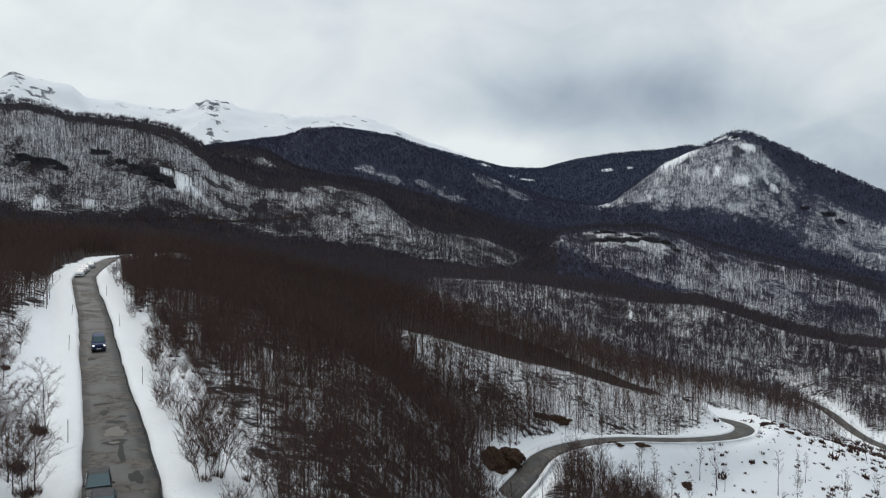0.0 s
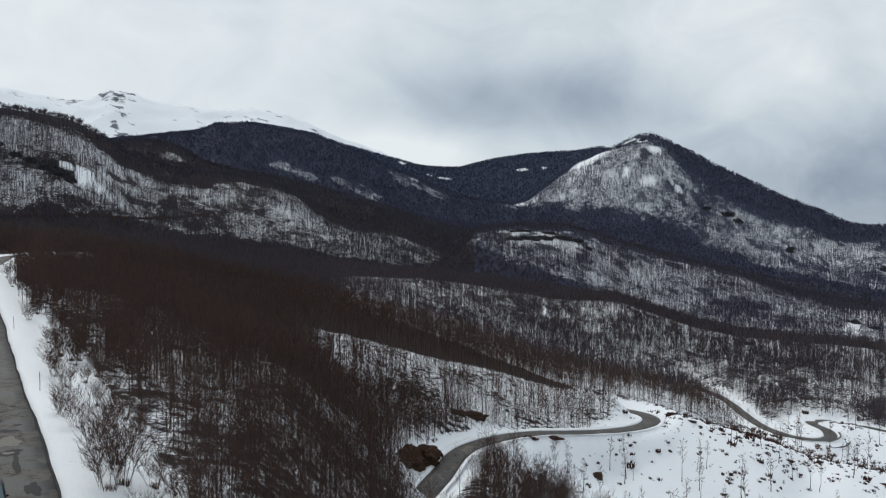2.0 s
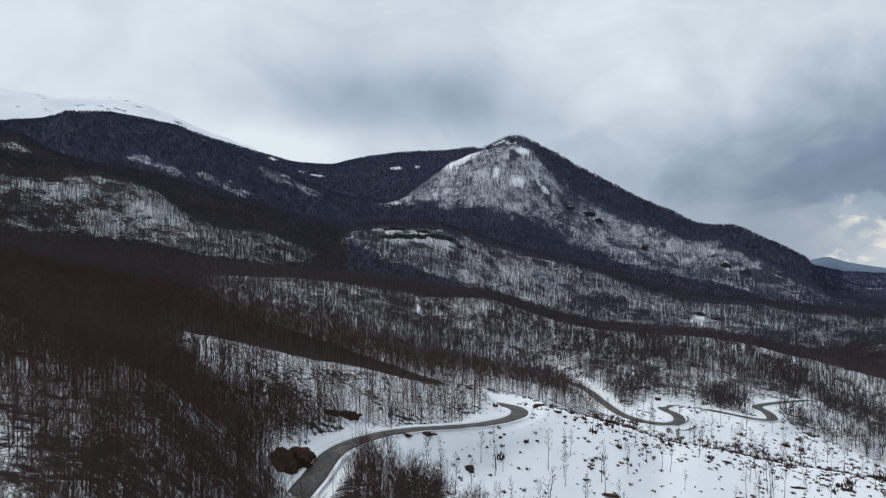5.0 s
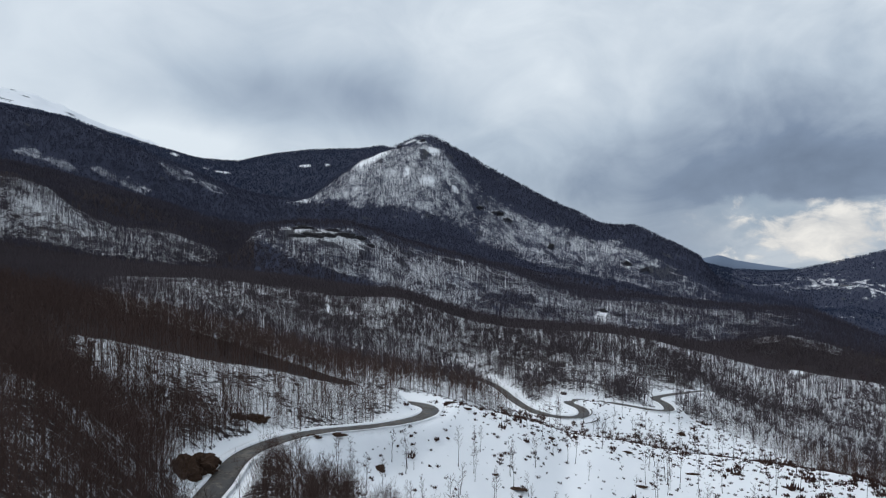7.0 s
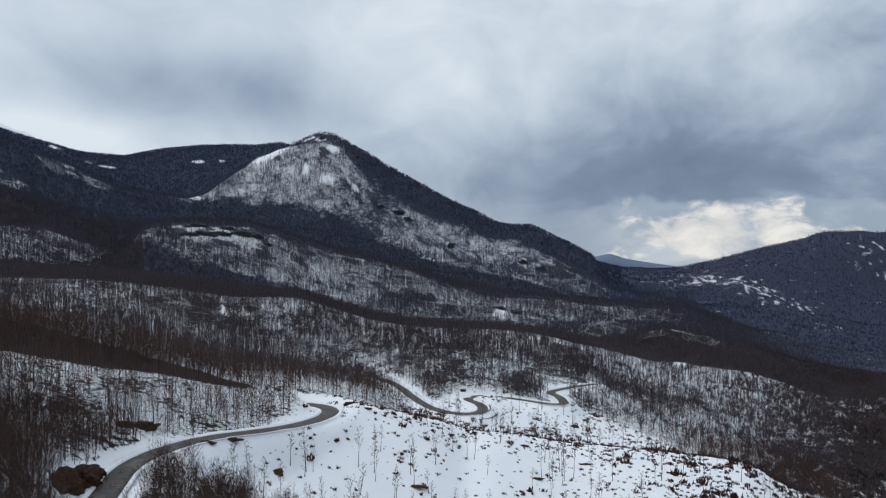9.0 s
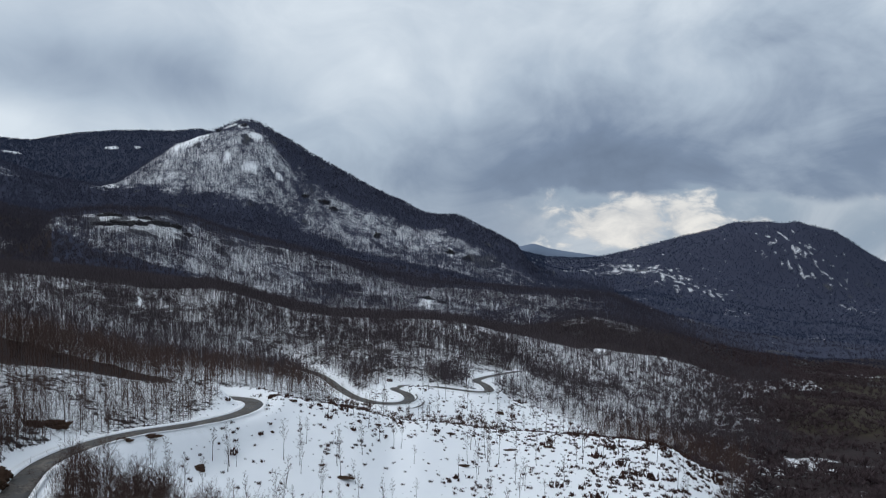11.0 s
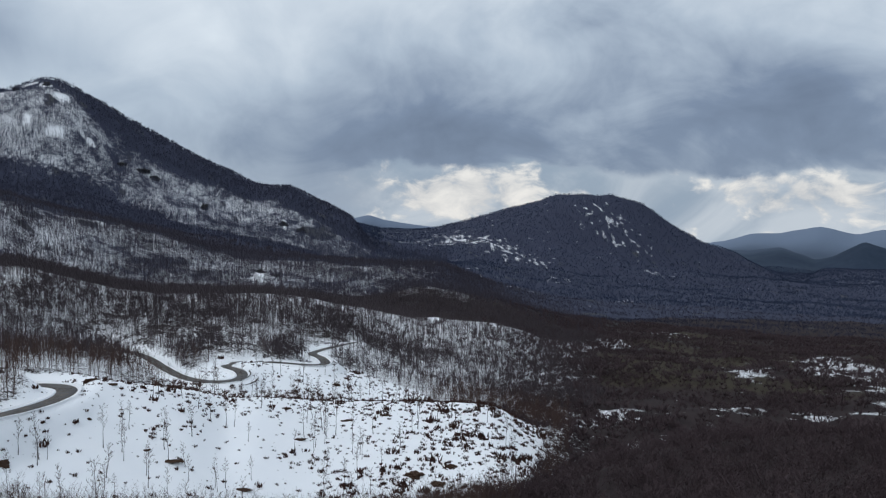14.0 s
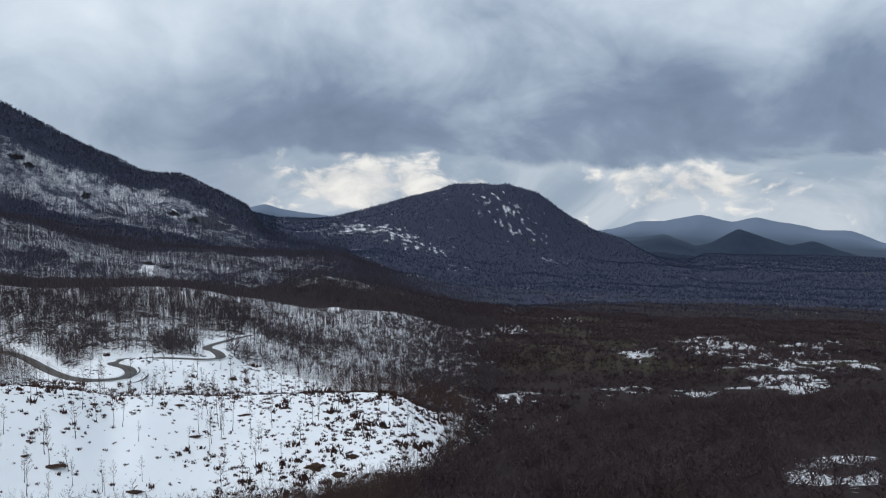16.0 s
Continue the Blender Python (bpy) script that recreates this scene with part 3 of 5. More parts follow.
def thicket(x, y):
    """1 where the wood is closest: along the crests and on the benches behind them."""
    b, r = bearing_of(x, y)
    w = (8 + 14 * step(r, 600, 900)) * rough(x, y, 34, 4, 31)
    spur, bench, ridge, hollow = line_at(7, b), line_at(8, b), line_at(10, b), line_at(11, b)
    mount, saddle = line_at(14, b), line_at(15, b)
    # the bench behind the spur's crest
    bench_end = np.interp(b, [-40, 4, 6, 8, 11.4, 13, 17.6, 22, 26, 33, 37, 41, 45, 48, 54, 62], [690, 700, 760, 890, 850, 815, 812, 805, 795, 806, 840, 850, 820, 660, 655, 690])
    d = step(r + 0.5 * w, spur + 1, spur + 10) * step(-r - 1.5 * w, -bench_end - 25, -bench_end + 20)
    # the crest of the left hill and of the wooded slope across the valley, and all that lies behind it
    start = ridge - np.interp(b, [-40, -27, -22, -19, -14, -9, -5, -2, 4, 9, 14, 24, 36, 46], [14, 16, 24, 34, 40, 10, 12, 20, 30, 34, 12, 16, 20, 24])
    foot = np.interp(b, [-40, 9, 11, 13.2, 17.6, 21.8, 25.9, 29.7, 31.5, 35.6, 41, 45, 50], [2000, 2000, 1500, 1535, 1470, 1432, 1425, 1342, 1300, 1272, 1260, 1130, 1110])
    d = np.maximum(d, step(r + 1.2 * w, start - 22, start + 14) * step(-r - 1.5 * w, -foot - 45, -foot + 25))
    # the dark flank of the pointed mountain
    flank = np.interp(b, [-40, 11, 13, 20, 22.5, 24.2, 25.4, 27, 28.9, 31.5, 33.2, 36.6, 38.3, 40.9, 43.7, 46, 50],
                      [1500, 1500, 1720, 1720, 1712, 1700, 1636, 1608, 1584, 1556, 1566, 1562, 1572, 1520, 1466, 1430, 1500])
    d = np.maximum(d, step(r + 1.4 * w, flank - 45, flank + 28) * (r < saddle) * step(-b - w / 6, -54, -46))
    d = np.maximum(d, step(r, saddle - 40, saddle) * (b < 45))
    d = np.maximum(d, (0.72 + 0.3 * rough(x, y, 26, 3, 35)) * (r < bench + 40) * step(r, 130, 165) * step(-b - 2 * w / 12, 2, 6))
    d = np.maximum(d, (r > 185) * (r < 340 - 4.6 * np.clip(b + 4, 0, 30) + 1.2 * w) * step(b, -9, -6) * step(-b - w / 12, -20, -14) * step(r, line_at(4, b) + 2, line_at(4, b) + 10))
    return d * (1 - strips(x, y))


CLEARINGS = [(-20.4, 768, 9, 13), (-19.9, 752, 14, 9), (-21.4, 775, 6, 6), (-26.6, 717, 8, 6), (-29.8, 710, 7, 7), (12.9, 1582, 13, 20), (17.8, 1668, 28, 20), (18.9, 1684, 26, 20),
             (21.5, 1708, 15, 8), (22.3, 1688, 9, 10), (23.4, 1650, 14, 16), (21.2, 1583, 6, 14), (22.9, 1553, 17, 9), (24.5, 1573, 8, 6), (25.1, 1556, 8, 7),
             (13.0, 2158, 18, 13), (14.9, 2173, 10, 8), (5.6, 2191, 16, 12), (6.6, 2149, 26, 11), (3.3, 2337, 18, 30), (37.2, 912, 10, 15), (37.6, 962, 5, 9), (25.7, 1003, 7, 6),
             (28.2, 990, 8, 5), (36.8, 888, 8, 8), (41.9, 537, 10, 6), (39.6, 528, 8, 10), (14.9, 460, 2.2, 14), (43.2, 540, 7, 5), (47.2, 560, 9, 5), (51.0, 570, 8, 6),
             (5.0, 478, 2, 12), (-0.8, 393, 3, 10), (38.9, 1437, 5, 16), (56.0, 585, 7, 6)]


def rocky_shelf(x, y):
    """1 on the broken rocky shelf across the valley."""
    b, r = bearing_of(x, y)
    return step(b + 0.6 * rough(x, y, 40, 2, 65), 10.6, 11.8) * step(-b, -18.9, -17.2) * step(r + 9 * rough(x, y, 30, 2, 67), 888, 905) * step(-r, -978, -955)


def clearing(x, y):
    """1 in the treeless patches of snow on the slopes: bearing, distance, half width, half depth."""
    b, r = bearing_of(x, y)
    out = np.zeros(np.shape(x))
    for cb, cr, w, dpt in CLEARINGS:
        e = (np.radians(b - cb) * cr / w) ** 2 + ((r - cr) / dpt) ** 2 + 1.1 * rough(x, y, w * 0.8, 4, 17)
        out = np.maximum(out, step(-e, -1.15, -0.8))
    return out


# snow that is left on the thawing plateau and on the dark hill behind it: bearing, distance, spread of both, amount
VALLEY_SNOW = [(80.4, 570, 1.8, 45, 0.55), (82.5, 520, 3.0, 40, 0.42), (84.5, 470, 3.0, 36, 0.42), (75.3, 490, 1.6, 32, 0.46), (73.7, 366, 2.0, 14, 0.40), (79.8, 362, 3.6, 12, 0.46),
               (87.1, 385, 2.6, 30, 0.46), (70.3, 283, 1.2, 18, 0.34), (67.2, 260, 0.9, 16, 0.34), (62.6, 318, 1.2, 16, 0.50), (64.8, 325, 1.0, 16, 0.48), (66.8, 330, 1.3, 14, 0.46),
               (62.5, 600, 1.2, 30, 0.75), (65.0, 645, 1.4, 26, 0.75), (69.2, 745, 1.6, 20, 0.5), (88.5, 560, 2.5, 40, 0.38), (91.0, 470, 3.0, 40, 0.36)]
HILL_SNOW = [(49.4, 1830, 1.8, 45, 0.34), (52.5, 1900, 1.5, 70, 0.42), (54.5, 1860, 1.2, 60, 0.34), (56.5, 1790, 2.4, 70, 0.36), (59.0, 1720, 2.0, 50, 0.34), (61.0, 1560, 1.4, 60, 0.30),
             (66.0, 1930, 2.6, 60, 0.22), (64.0, 1980, 2.0, 50, 0.22), (68.5, 1820, 1.6, 60, 0.22), (50.5, 1400, 2.5, 90, 0.22), (57.0, 1330, 2.0, 60, 0.22), (66.5, 1400, 1.0, 40, 0.28)]


def cover(x, y):
    """Snow, grass and rock shares of the ground."""
    b, r = bearing_of(x, y)
    far_slope = step(r, 330, 430)
    snow = 0.56 + 0.01 * far_slope - 0.06 * step(r, 640, 720) + (0.13 + 0.06 * far_slope) * rough(x, y, 16, 4, 40) + (0.08 + 0.06 * far_slope) * rough(x, y, 110, 4, 42)
    snow = snow - 0.14 * step(rough(x, y, 60, 3, 93), -0.1, 0.4) * step(r, 640, 700) * step(-r, -860, -730) * step(-b, 8, 16)
    snow = snow + 0.14 * step(b, 40, 46) * step(r, 470, 500) * step(-r, -line_at(7, b) - 6, -line_at(7, b)) + 0.03 * np.exp(-((b - 20.5) / 4) ** 2 - ((r - 1650) / 70) ** 2)
    snow = snow + 0.04 * step(-b, 2, 8) * step(r, 640, 700) * step(-r, -900, -860)
    dense = thicket(x, y)
    snow = snow * (1 - dense) + (0.02 + 0.30 * step(r, 1150, 1300) * np.clip(rough(x, y, 22, 4, 57), 0, 1)) * dense
    snow = np.where(r < 165, 0.52 - 0.02 * step(-r, -110, -95) * step(b, -21, -17) * (b < 4) + 0.13 * rough(x, y, 11, 3, 41) - 0.25 * step(b, 54, 62), snow)
    thaw = np.maximum(step(b, 60, 67), step(b + 3 * rough(x, y, 70, 2, 46), 49, 57) * step(r, 640, 720))
    thaw = np.maximum(thaw, step(b, 42, 49) * step(r, 1120, 1250) * 0.6)
    patches = 0.08 + 0.50 * rough(x, y, 7.0, 4, 43) * step(r, 230, 280)
    for cb, cr, wb, wr, amount in VALLEY_SNOW:
        patches = patches + amount * np.exp(-((b - cb) / wb) ** 2 - ((r - cr) / wr) ** 2) * (1.5 + 3.0 * rough(x, y, 10, 4, 55))
    far_off = step(r, 760, 1000)
    specks = 0.04 + 0.70 * rough(x, y, 8, 4, 54)
    for cb, cr, wb, wr, amount in HILL_SNOW:
        specks = specks + amount * np.exp(-((b - cb) / wb) ** 2 - ((r - cr) / wr) ** 2)
    patches = patches * (1 - far_off) + specks * far_off
    patches = patches + 0.8 * np.exp(-((b - 90.5) / 4.5) ** 2 - ((r - 112) / 16) ** 2) * (1 + 1.6 * rough(x, y, 7, 3, 56))
    snow = snow * (1 - thaw) + patches * thaw
    snow = np.maximum(snow, clearing(x, y) * 1.1)
    snow = np.maximum(snow, snowfield(x, y) * (0.86 + 0.12 * rough(x, y, 7, 3, 44)))
    gap, _ = off_road(x, y)
    reach = np.maximum(6.5 - 2.0 * (r > 270) + 4.5 * (r < 125) * (b < -12) + 5 * (r < 100) * (b < -26) + 2 * rough(x, y, 9, 2, 45), 3.6 + 2.5 * (r < 125) * (b < -12))
    snow = np.maximum(snow, 0.95 * step(-gap, -reach, -3.0 - 2.5 * (r < 125) * (b < -12)))
    grass = 0.75 * thaw * step(rough(x, y, 60, 3, 47), 0.10, 0.4) * step(r, 270, 330) * (r < 900)
    rock = step(rough(x, y, 30, 4, 49), 0.5, 0.6) * step(r, 420, 800) * (1 - step(r, 1900, 2000))
    cliff = np.exp(-((b - 41.6) / 2.6) ** 2 - ((r - 1430) / 48) ** 2)
    rock = np.maximum(rock, step(cliff + 0.5 * rough(x, y, 26, 4, 58), 0.55, 0.75) * 0.9)
    snow = snow + 0.45 * cliff * rough(x, y, 15, 3, 59)
    knoll = rocky_shelf(x, y)
    rock = np.maximum(rock, knoll * 0.9)
    snow = snow * (1 - knoll) + (0.47 + 0.75 * rough(x, y, 12, 3, 66)) * knoll
    snow = snow - 0.35 * rock * (1 - clearing(x, y)) * (1 - knoll)
    wooded = (1 - snowfield(x, y)) * (1 - clearing(x, y)) * step(gap, 5.0, 9.0)
    return snow, grass, rock, wooded


# ---------------------------------------------------------------- mesh helpers
def raw_mesh(name, verts, tris, mat, smooth_faces=True):
    """One mesh from arrays of points and of triangles or quads."""
    me = bpy.data.meshes.new(name)
    n, k = tris.shape
    me.vertices.add(len(verts))
    me.vertices.foreach_set("co", np.ascontiguousarray(verts, np.float32).ravel())
    me.loops.add(n * k)
    me.loops.foreach_set("vertex_index", np.ascontiguousarray(tris, np.int32).ravel())
    me.polygons.add(n)
    me.polygons.foreach_set("loop_start", np.arange(0, n * k, k, dtype=np.int32))
    me.polygons.foreach_set("use_smooth", np.full(n, smooth_faces))
    me.materials.append(mat)
    me.update(calc_edges=True)
    return me


def add_values(me, name, values):
    at = me.attributes.new(name, "FLOAT", "POINT")
    at.data.foreach_set("value", np.ascontiguousarray(values, np.float32))


def part(name, me, mat, parent, label=""):
    """Links a bmesh or a mesh as one part of a thing."""
    if isinstance(me, bmesh.types.BMesh):
        bm, me = me, bpy.data.meshes.new(name)
        bm.to_mesh(me)
        bm.free()
        me.materials.append(mat)
    ob = new(name, me)
    ob.parent = parent
    return tagged(ob, label)


def thing(name, label, category, group="", kind="", at=None):
    return_ob = new(name)
    if at is not None:
        return_ob.matrix_basis = at
    return tagged(return_ob, label, category, group, kind)


# ---------------------------------------------------------------- ground sheet
COLUMNS = np.concatenate([np.arange(-180, -40, 4.0), np.arange(-40, -37, 1.0), np.arange(-37, 97, 0.22), np.arange(97, 180, 4.0)])
SPLITS = [6, 30, 26, 26, 16, 18, 24, 14, 8, 30, 8, 16, 8, 30, 10, 26, 10]


def sheet(first, last, splits):
    """Rows of ground points between two of the lines."""
    d = np.array([np.interp(COLUMNS, BEARINGS, DIST[k]) for k in range(len(DIST))])
    rows = []
    for k, n in zip(range(first, last), splits):
        for j in range(n):
            rows.append(d[k] + (d[k + 1] - d[k]) * j / n)
    rows.append(d[last])
    r = np.array(rows)
    a = np.radians(COLUMNS)[None, :]
    return np.sin(a) * r, np.cos(a) * r


def sheet_faces(rows, cols):
    i, j = np.meshgrid(np.arange(rows - 1), np.arange(cols), indexing="ij")
    k = (j + 1) % cols
    return np.stack([i * cols + j, (i + 1) * cols + j, (i + 1) * cols + k, i * cols + k], -1).reshape(-1, 4)[:, ::-1]


gx, gy = sheet(0, 17, SPLITS)
gz = land(gx, gy)
gme = raw_mesh("ground", np.stack([gx, gy, gz], -1).reshape(-1, 3), sheet_faces(*gx.shape), GROUND)
for key, v in zip(("snow", "grass", "rock", "wooded"), cover(gx.ravel(), gy.ravel())):
    add_values(gme, key, v)
# slopes farther off take the ground with haze blue in its litter
gme.materials.append(HAZE_GROUND)
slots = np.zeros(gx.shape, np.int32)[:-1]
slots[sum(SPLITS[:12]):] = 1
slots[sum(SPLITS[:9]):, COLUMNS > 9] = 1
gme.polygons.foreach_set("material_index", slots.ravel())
ground = tagged(new("ground", gme), "snow-covered hillsides with bare leaf litter, grass and rock", "ground", kind="structure")

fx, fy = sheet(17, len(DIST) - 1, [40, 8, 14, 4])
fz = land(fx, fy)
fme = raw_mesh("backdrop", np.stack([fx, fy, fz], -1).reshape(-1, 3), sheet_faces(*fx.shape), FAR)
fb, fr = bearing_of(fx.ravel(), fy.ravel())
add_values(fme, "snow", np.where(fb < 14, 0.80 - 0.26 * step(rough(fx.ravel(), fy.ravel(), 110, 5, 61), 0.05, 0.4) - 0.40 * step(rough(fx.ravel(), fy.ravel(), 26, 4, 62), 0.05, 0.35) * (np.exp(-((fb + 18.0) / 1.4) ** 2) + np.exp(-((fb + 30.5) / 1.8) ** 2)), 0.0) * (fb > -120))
# how much of the pale haze colour, growing with distance
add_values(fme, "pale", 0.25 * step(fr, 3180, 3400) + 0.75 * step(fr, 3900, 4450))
tagged(new("backdrop", fme), "snowy peaks and wooded hills in the distance, blue with painted haze", "mountains", kind="structure")

# skyline of the ground, to tell which slopes face the road
sky_r = np.hypot(gx, gy)
sky_el = np.maximum.accumulate((gz - 15.0) / sky_r, axis=0)


def facing(x, y, top):
    """True where something that reaches up to top shows above the ground before it."""
    b, r = bearing_of(x, y)
    c = np.clip(np.searchsorted(COLUMNS, b), 0, len(COLUMNS) - 1)
    seen_el = np.empty(len(x))
    order = np.argsort(c, kind="stable")
    cs = c[order]
    starts = np.searchsorted(cs, np.arange(len(COLUMNS) + 1))
    for k in range(len(COLUMNS)):
        sel = order[starts[k]:starts[k + 1]]
        if len(sel):
            row = np.clip(np.searchsorted(sky_r[:, k], r[sel]) - 2, 0, len(sky_r) - 1)
            seen_el[sel] = sky_el[row, k]
    return (top - 15.0) / r > seen_el


# ---------------------------------------------------------------- roads and their snow verges
def ribbon(line, offsets, lift):
    """Strip along a path; offsets: distances to the side, lift: height at each."""
    t = np.gradient(line[:, :2], axis=0)
    t /= np.linalg.norm(t, axis=1)[:, None]
    side_way = np.stack([t[:, 1], -t[:, 0]], -1)
    offs = np.broadcast_to(offsets, (len(line), np.shape(offsets)[-1]))
    lifts = np.broadcast_to(lift, offs.shape)
    v = np.empty((*offs.shape, 3))
    v[..., :2] = line[:, None, :2] + side_way[:, None, :] * offs[..., None]
    v[..., 2] = line[:, None, 2] + lifts
    n, m = offs.shape
    i, j = np.meshgrid(np.arange(n - 1), np.arange(m - 1), indexing="ij")
    q = np.stack([i * m + j, i * m + j + 1, (i + 1) * m + j + 1, (i + 1) * m + j], -1).reshape(-1, 4)
    return v.reshape(-1, 3), q


ROAD_NAMES = [("road", "worn grey mountain road with potholes and damp patches"),
              ("hairpin_road", "narrow asphalt road bending through a snowy hairpin"),
              ("lower_road", "narrow dark road winding down past the snow")]
for (line, half), (name, label) in zip(ROADS, ROAD_NAMES):
    u = np.arange(len(line))
    edge = half + 0.10 * bumps(u * 0.45, u * 0 + 3.3, 7) + 0.10 * bumps(u * 0.12, u * 0 + 9.1, 8)
    edge2 = half + 0.10 * bumps(u * 0.4, u * 0 + 5.3, 9) + 0.10 * bumps(u * 0.11, u * 0 + 1.1, 10)
    v, q = ribbon(line, np.stack([-edge2, -edge2 + 0.01, -edge2 * 0.5, 0 * edge, edge * 0.5, edge - 0.01, edge], -1),
                  np.array([-0.5, 0.0, 0.04, 0.06, 0.04, 0.0, -0.5]))
    tagged(new(name, raw_mesh(name, v, q, ASPHALT)), label, "road", kind="structure")
    if name == "road":
        lip = edge + 0.04 + 0.08 * bumps(u * 0.8, u * 0 + 6.1, 15)
        v, q = ribbon(line, np.stack([edge - 0.14, edge - 0.08, lip, lip + 0.03], -1), np.array([-0.1, 0.05, 0.09, -0.2]))
        tagged(new("road_edge", raw_mesh("road_edge", v, q, STONE)), "strip of dark wet earth along the road's edge", "road edge", kind="structure")
    for sgn, e in ((1, edge), (-1, edge2)):
        w = (4.0 if name == "road" else 2.2) + 1.1 * bumps(u * 0.09, u * 0 + sgn * 4.4, 12) + 0.9 * bumps(u * 0.33, u * 0 + sgn * 8.4, 14)
        hgt = 0.32 + 0.12 * bumps(u * 0.3, u * 0 + sgn * 2.7, 13)
        cols = [e - 0.02, e + 0.10, e + 0.5, e + 1.3, e + w * 0.6, e + w, e + w + 1.2]
        ups = [-0.25 + 0 * hgt, hgt * 0.6, hgt, hgt * 1.15, hgt * 0.8, hgt * 0.3, -0.8 + 0 * hgt]
        v, q = ribbon(line, np.stack(cols, -1) * sgn, np.stack(ups, -1))
        v[:, 2] += 0.06 * rough(v[:, 0], v[:, 1], 1.7, 3, 21)
        d0, lev = off_road(v[:, 0], v[:, 1])
        far_out = np.repeat(np.arange(7)[None], len(line), 0).ravel() >= 4
        v[far_out, 2] = np.minimum(v[far_out, 2], land(v[far_out, 0], v[far_out, 1]) + np.array([0.25, 0.12, -0.4])[np.repeat(np.arange(7)[None], len(line), 0).ravel()[far_out] - 4])
        if sgn < 0:
            q = q[:, ::-1]
        tagged(new("snow_verge", raw_mesh("snow_verge", v, q, VERGE)), "bank of ploughed snow along the road", "snow bank", kind="structure")


# ---------------------------------------------------------------- bare trees
def spikes(p0, p1, r0):
    """Tapered three-sided branches from p0 to a point at p1."""
    p0, p1, r0 = np.asarray(p0, float), np.asarray(p1, float), np.asarray(r0, float)
    d = p1 - p0
    d /= np.linalg.norm(d, axis=1)[:, None] + 1e-9
    ref = np.where(np.abs(d[:, 2:3]) < 0.9, np.array([[0, 0, 1.0]]), np.array([[1.0, 0, 0]]))
    a = np.cross(d, ref)
    a /= np.linalg.norm(a, axis=1)[:, None]
    b = np.cross(d, a)
    n = len(p0)
    v = np.empty((n, 4, 3))
    for k in range(3):
        c, s = math.cos(2.0944 * k), math.sin(2.0944 * k)
        v[:, k] = p0 + (a * c + b * s) * r0[:, None]
    v[:, 3] = p1
    base = (np.arange(n) * 4)[:, None]
    t = np.stack([base + [0, 1, 3], base + [1, 2, 3], base + [2, 0, 3]], 1).reshape(-1, 3)
    return v.reshape(-1, 3), t


def slivers(rng, p0, p1, w):
    """Fine twigs: one thin tapering blade each."""
    p0, p1, w = np.asarray(p0, float), np.asarray(p1, float), np.asarray(w, float)
    a = np.cross(p1 - p0, rng.normal(0, 1, p0.shape))
    a *= (w / 2 / (np.linalg.norm(a, axis=1) + 1e-9))[:, None]
    v = np.stack([p0 - a, p0 + a, p1], 1)
    return v.reshape(-1, 3), np.arange(len(p0) * 3).reshape(-1, 3)


def joined(*meshes):
    vs, ts, base = [], [], 0
    for v, t in meshes:
        vs.append(v)
        ts.append(t + base)
        base += len(v)
    return np.vstack(vs), np.vstack(ts)


def stem_tree(rng, h, girth, twigs, hair, reach=0.22):
    """A tall slim forest tree seen from afar: a straight stem and a narrow crown of steep twigs."""
    top = np.array([rng.normal(0, 0.03 * h), rng.normal(0, 0.03 * h), h * 0.9])
    stem = spikes([np.array([0, 0, -0.6])], [top], [girth])
    p0, p1, w = [], [], []
    for k in range(twigs):
        u = 0.42 + 0.5 * (k + rng.random()) / twigs
        ang = k * 2.4 + rng.normal(0, 0.5)
        d = np.array([math.cos(ang) * reach * 1.6, math.sin(ang) * reach * 1.6, 1.0]) * h * rng.uniform(0.16, 0.3) * (1.35 - u * 0.7)
        p0.append(top * u), p1.append(top * u + d), w.append(hair * rng.uniform(0.7, 1.3))
    return joined(stem, slivers(rng, p0, p1, w))


def crown_tree(rng, h, twigs, hair, spread):
    """A tree in a closed wood seen from afar: a rounded crown of many fine twigs on a short stem."""
    p0, p1, w = [np.array([0, 0, -0.5])], [np.array([rng.normal(0, 0.03 * h), 0, h * 0.7])], [hair * 1.6]
    for k in range(twigs):
        ang, lift = k * 2.4 + rng.normal(0, 0.4), math.asin(rng.uniform(-0.1, 0.98))
        e = np.array([math.cos(ang) * math.cos(lift) * spread, math.sin(ang) * math.cos(lift) * spread, 0.58 + 0.42 * math.sin(lift)]) * h
        a = np.array([e[0] * 0.25, e[1] * 0.25, h * rng.uniform(0.3, 0.5)])
        p0.append(a), p1.append(e * rng.uniform(0.9, 1.08)), w.append(hair * rng.uniform(0.7, 1.3))
    return slivers(rng, p0, p1, w)


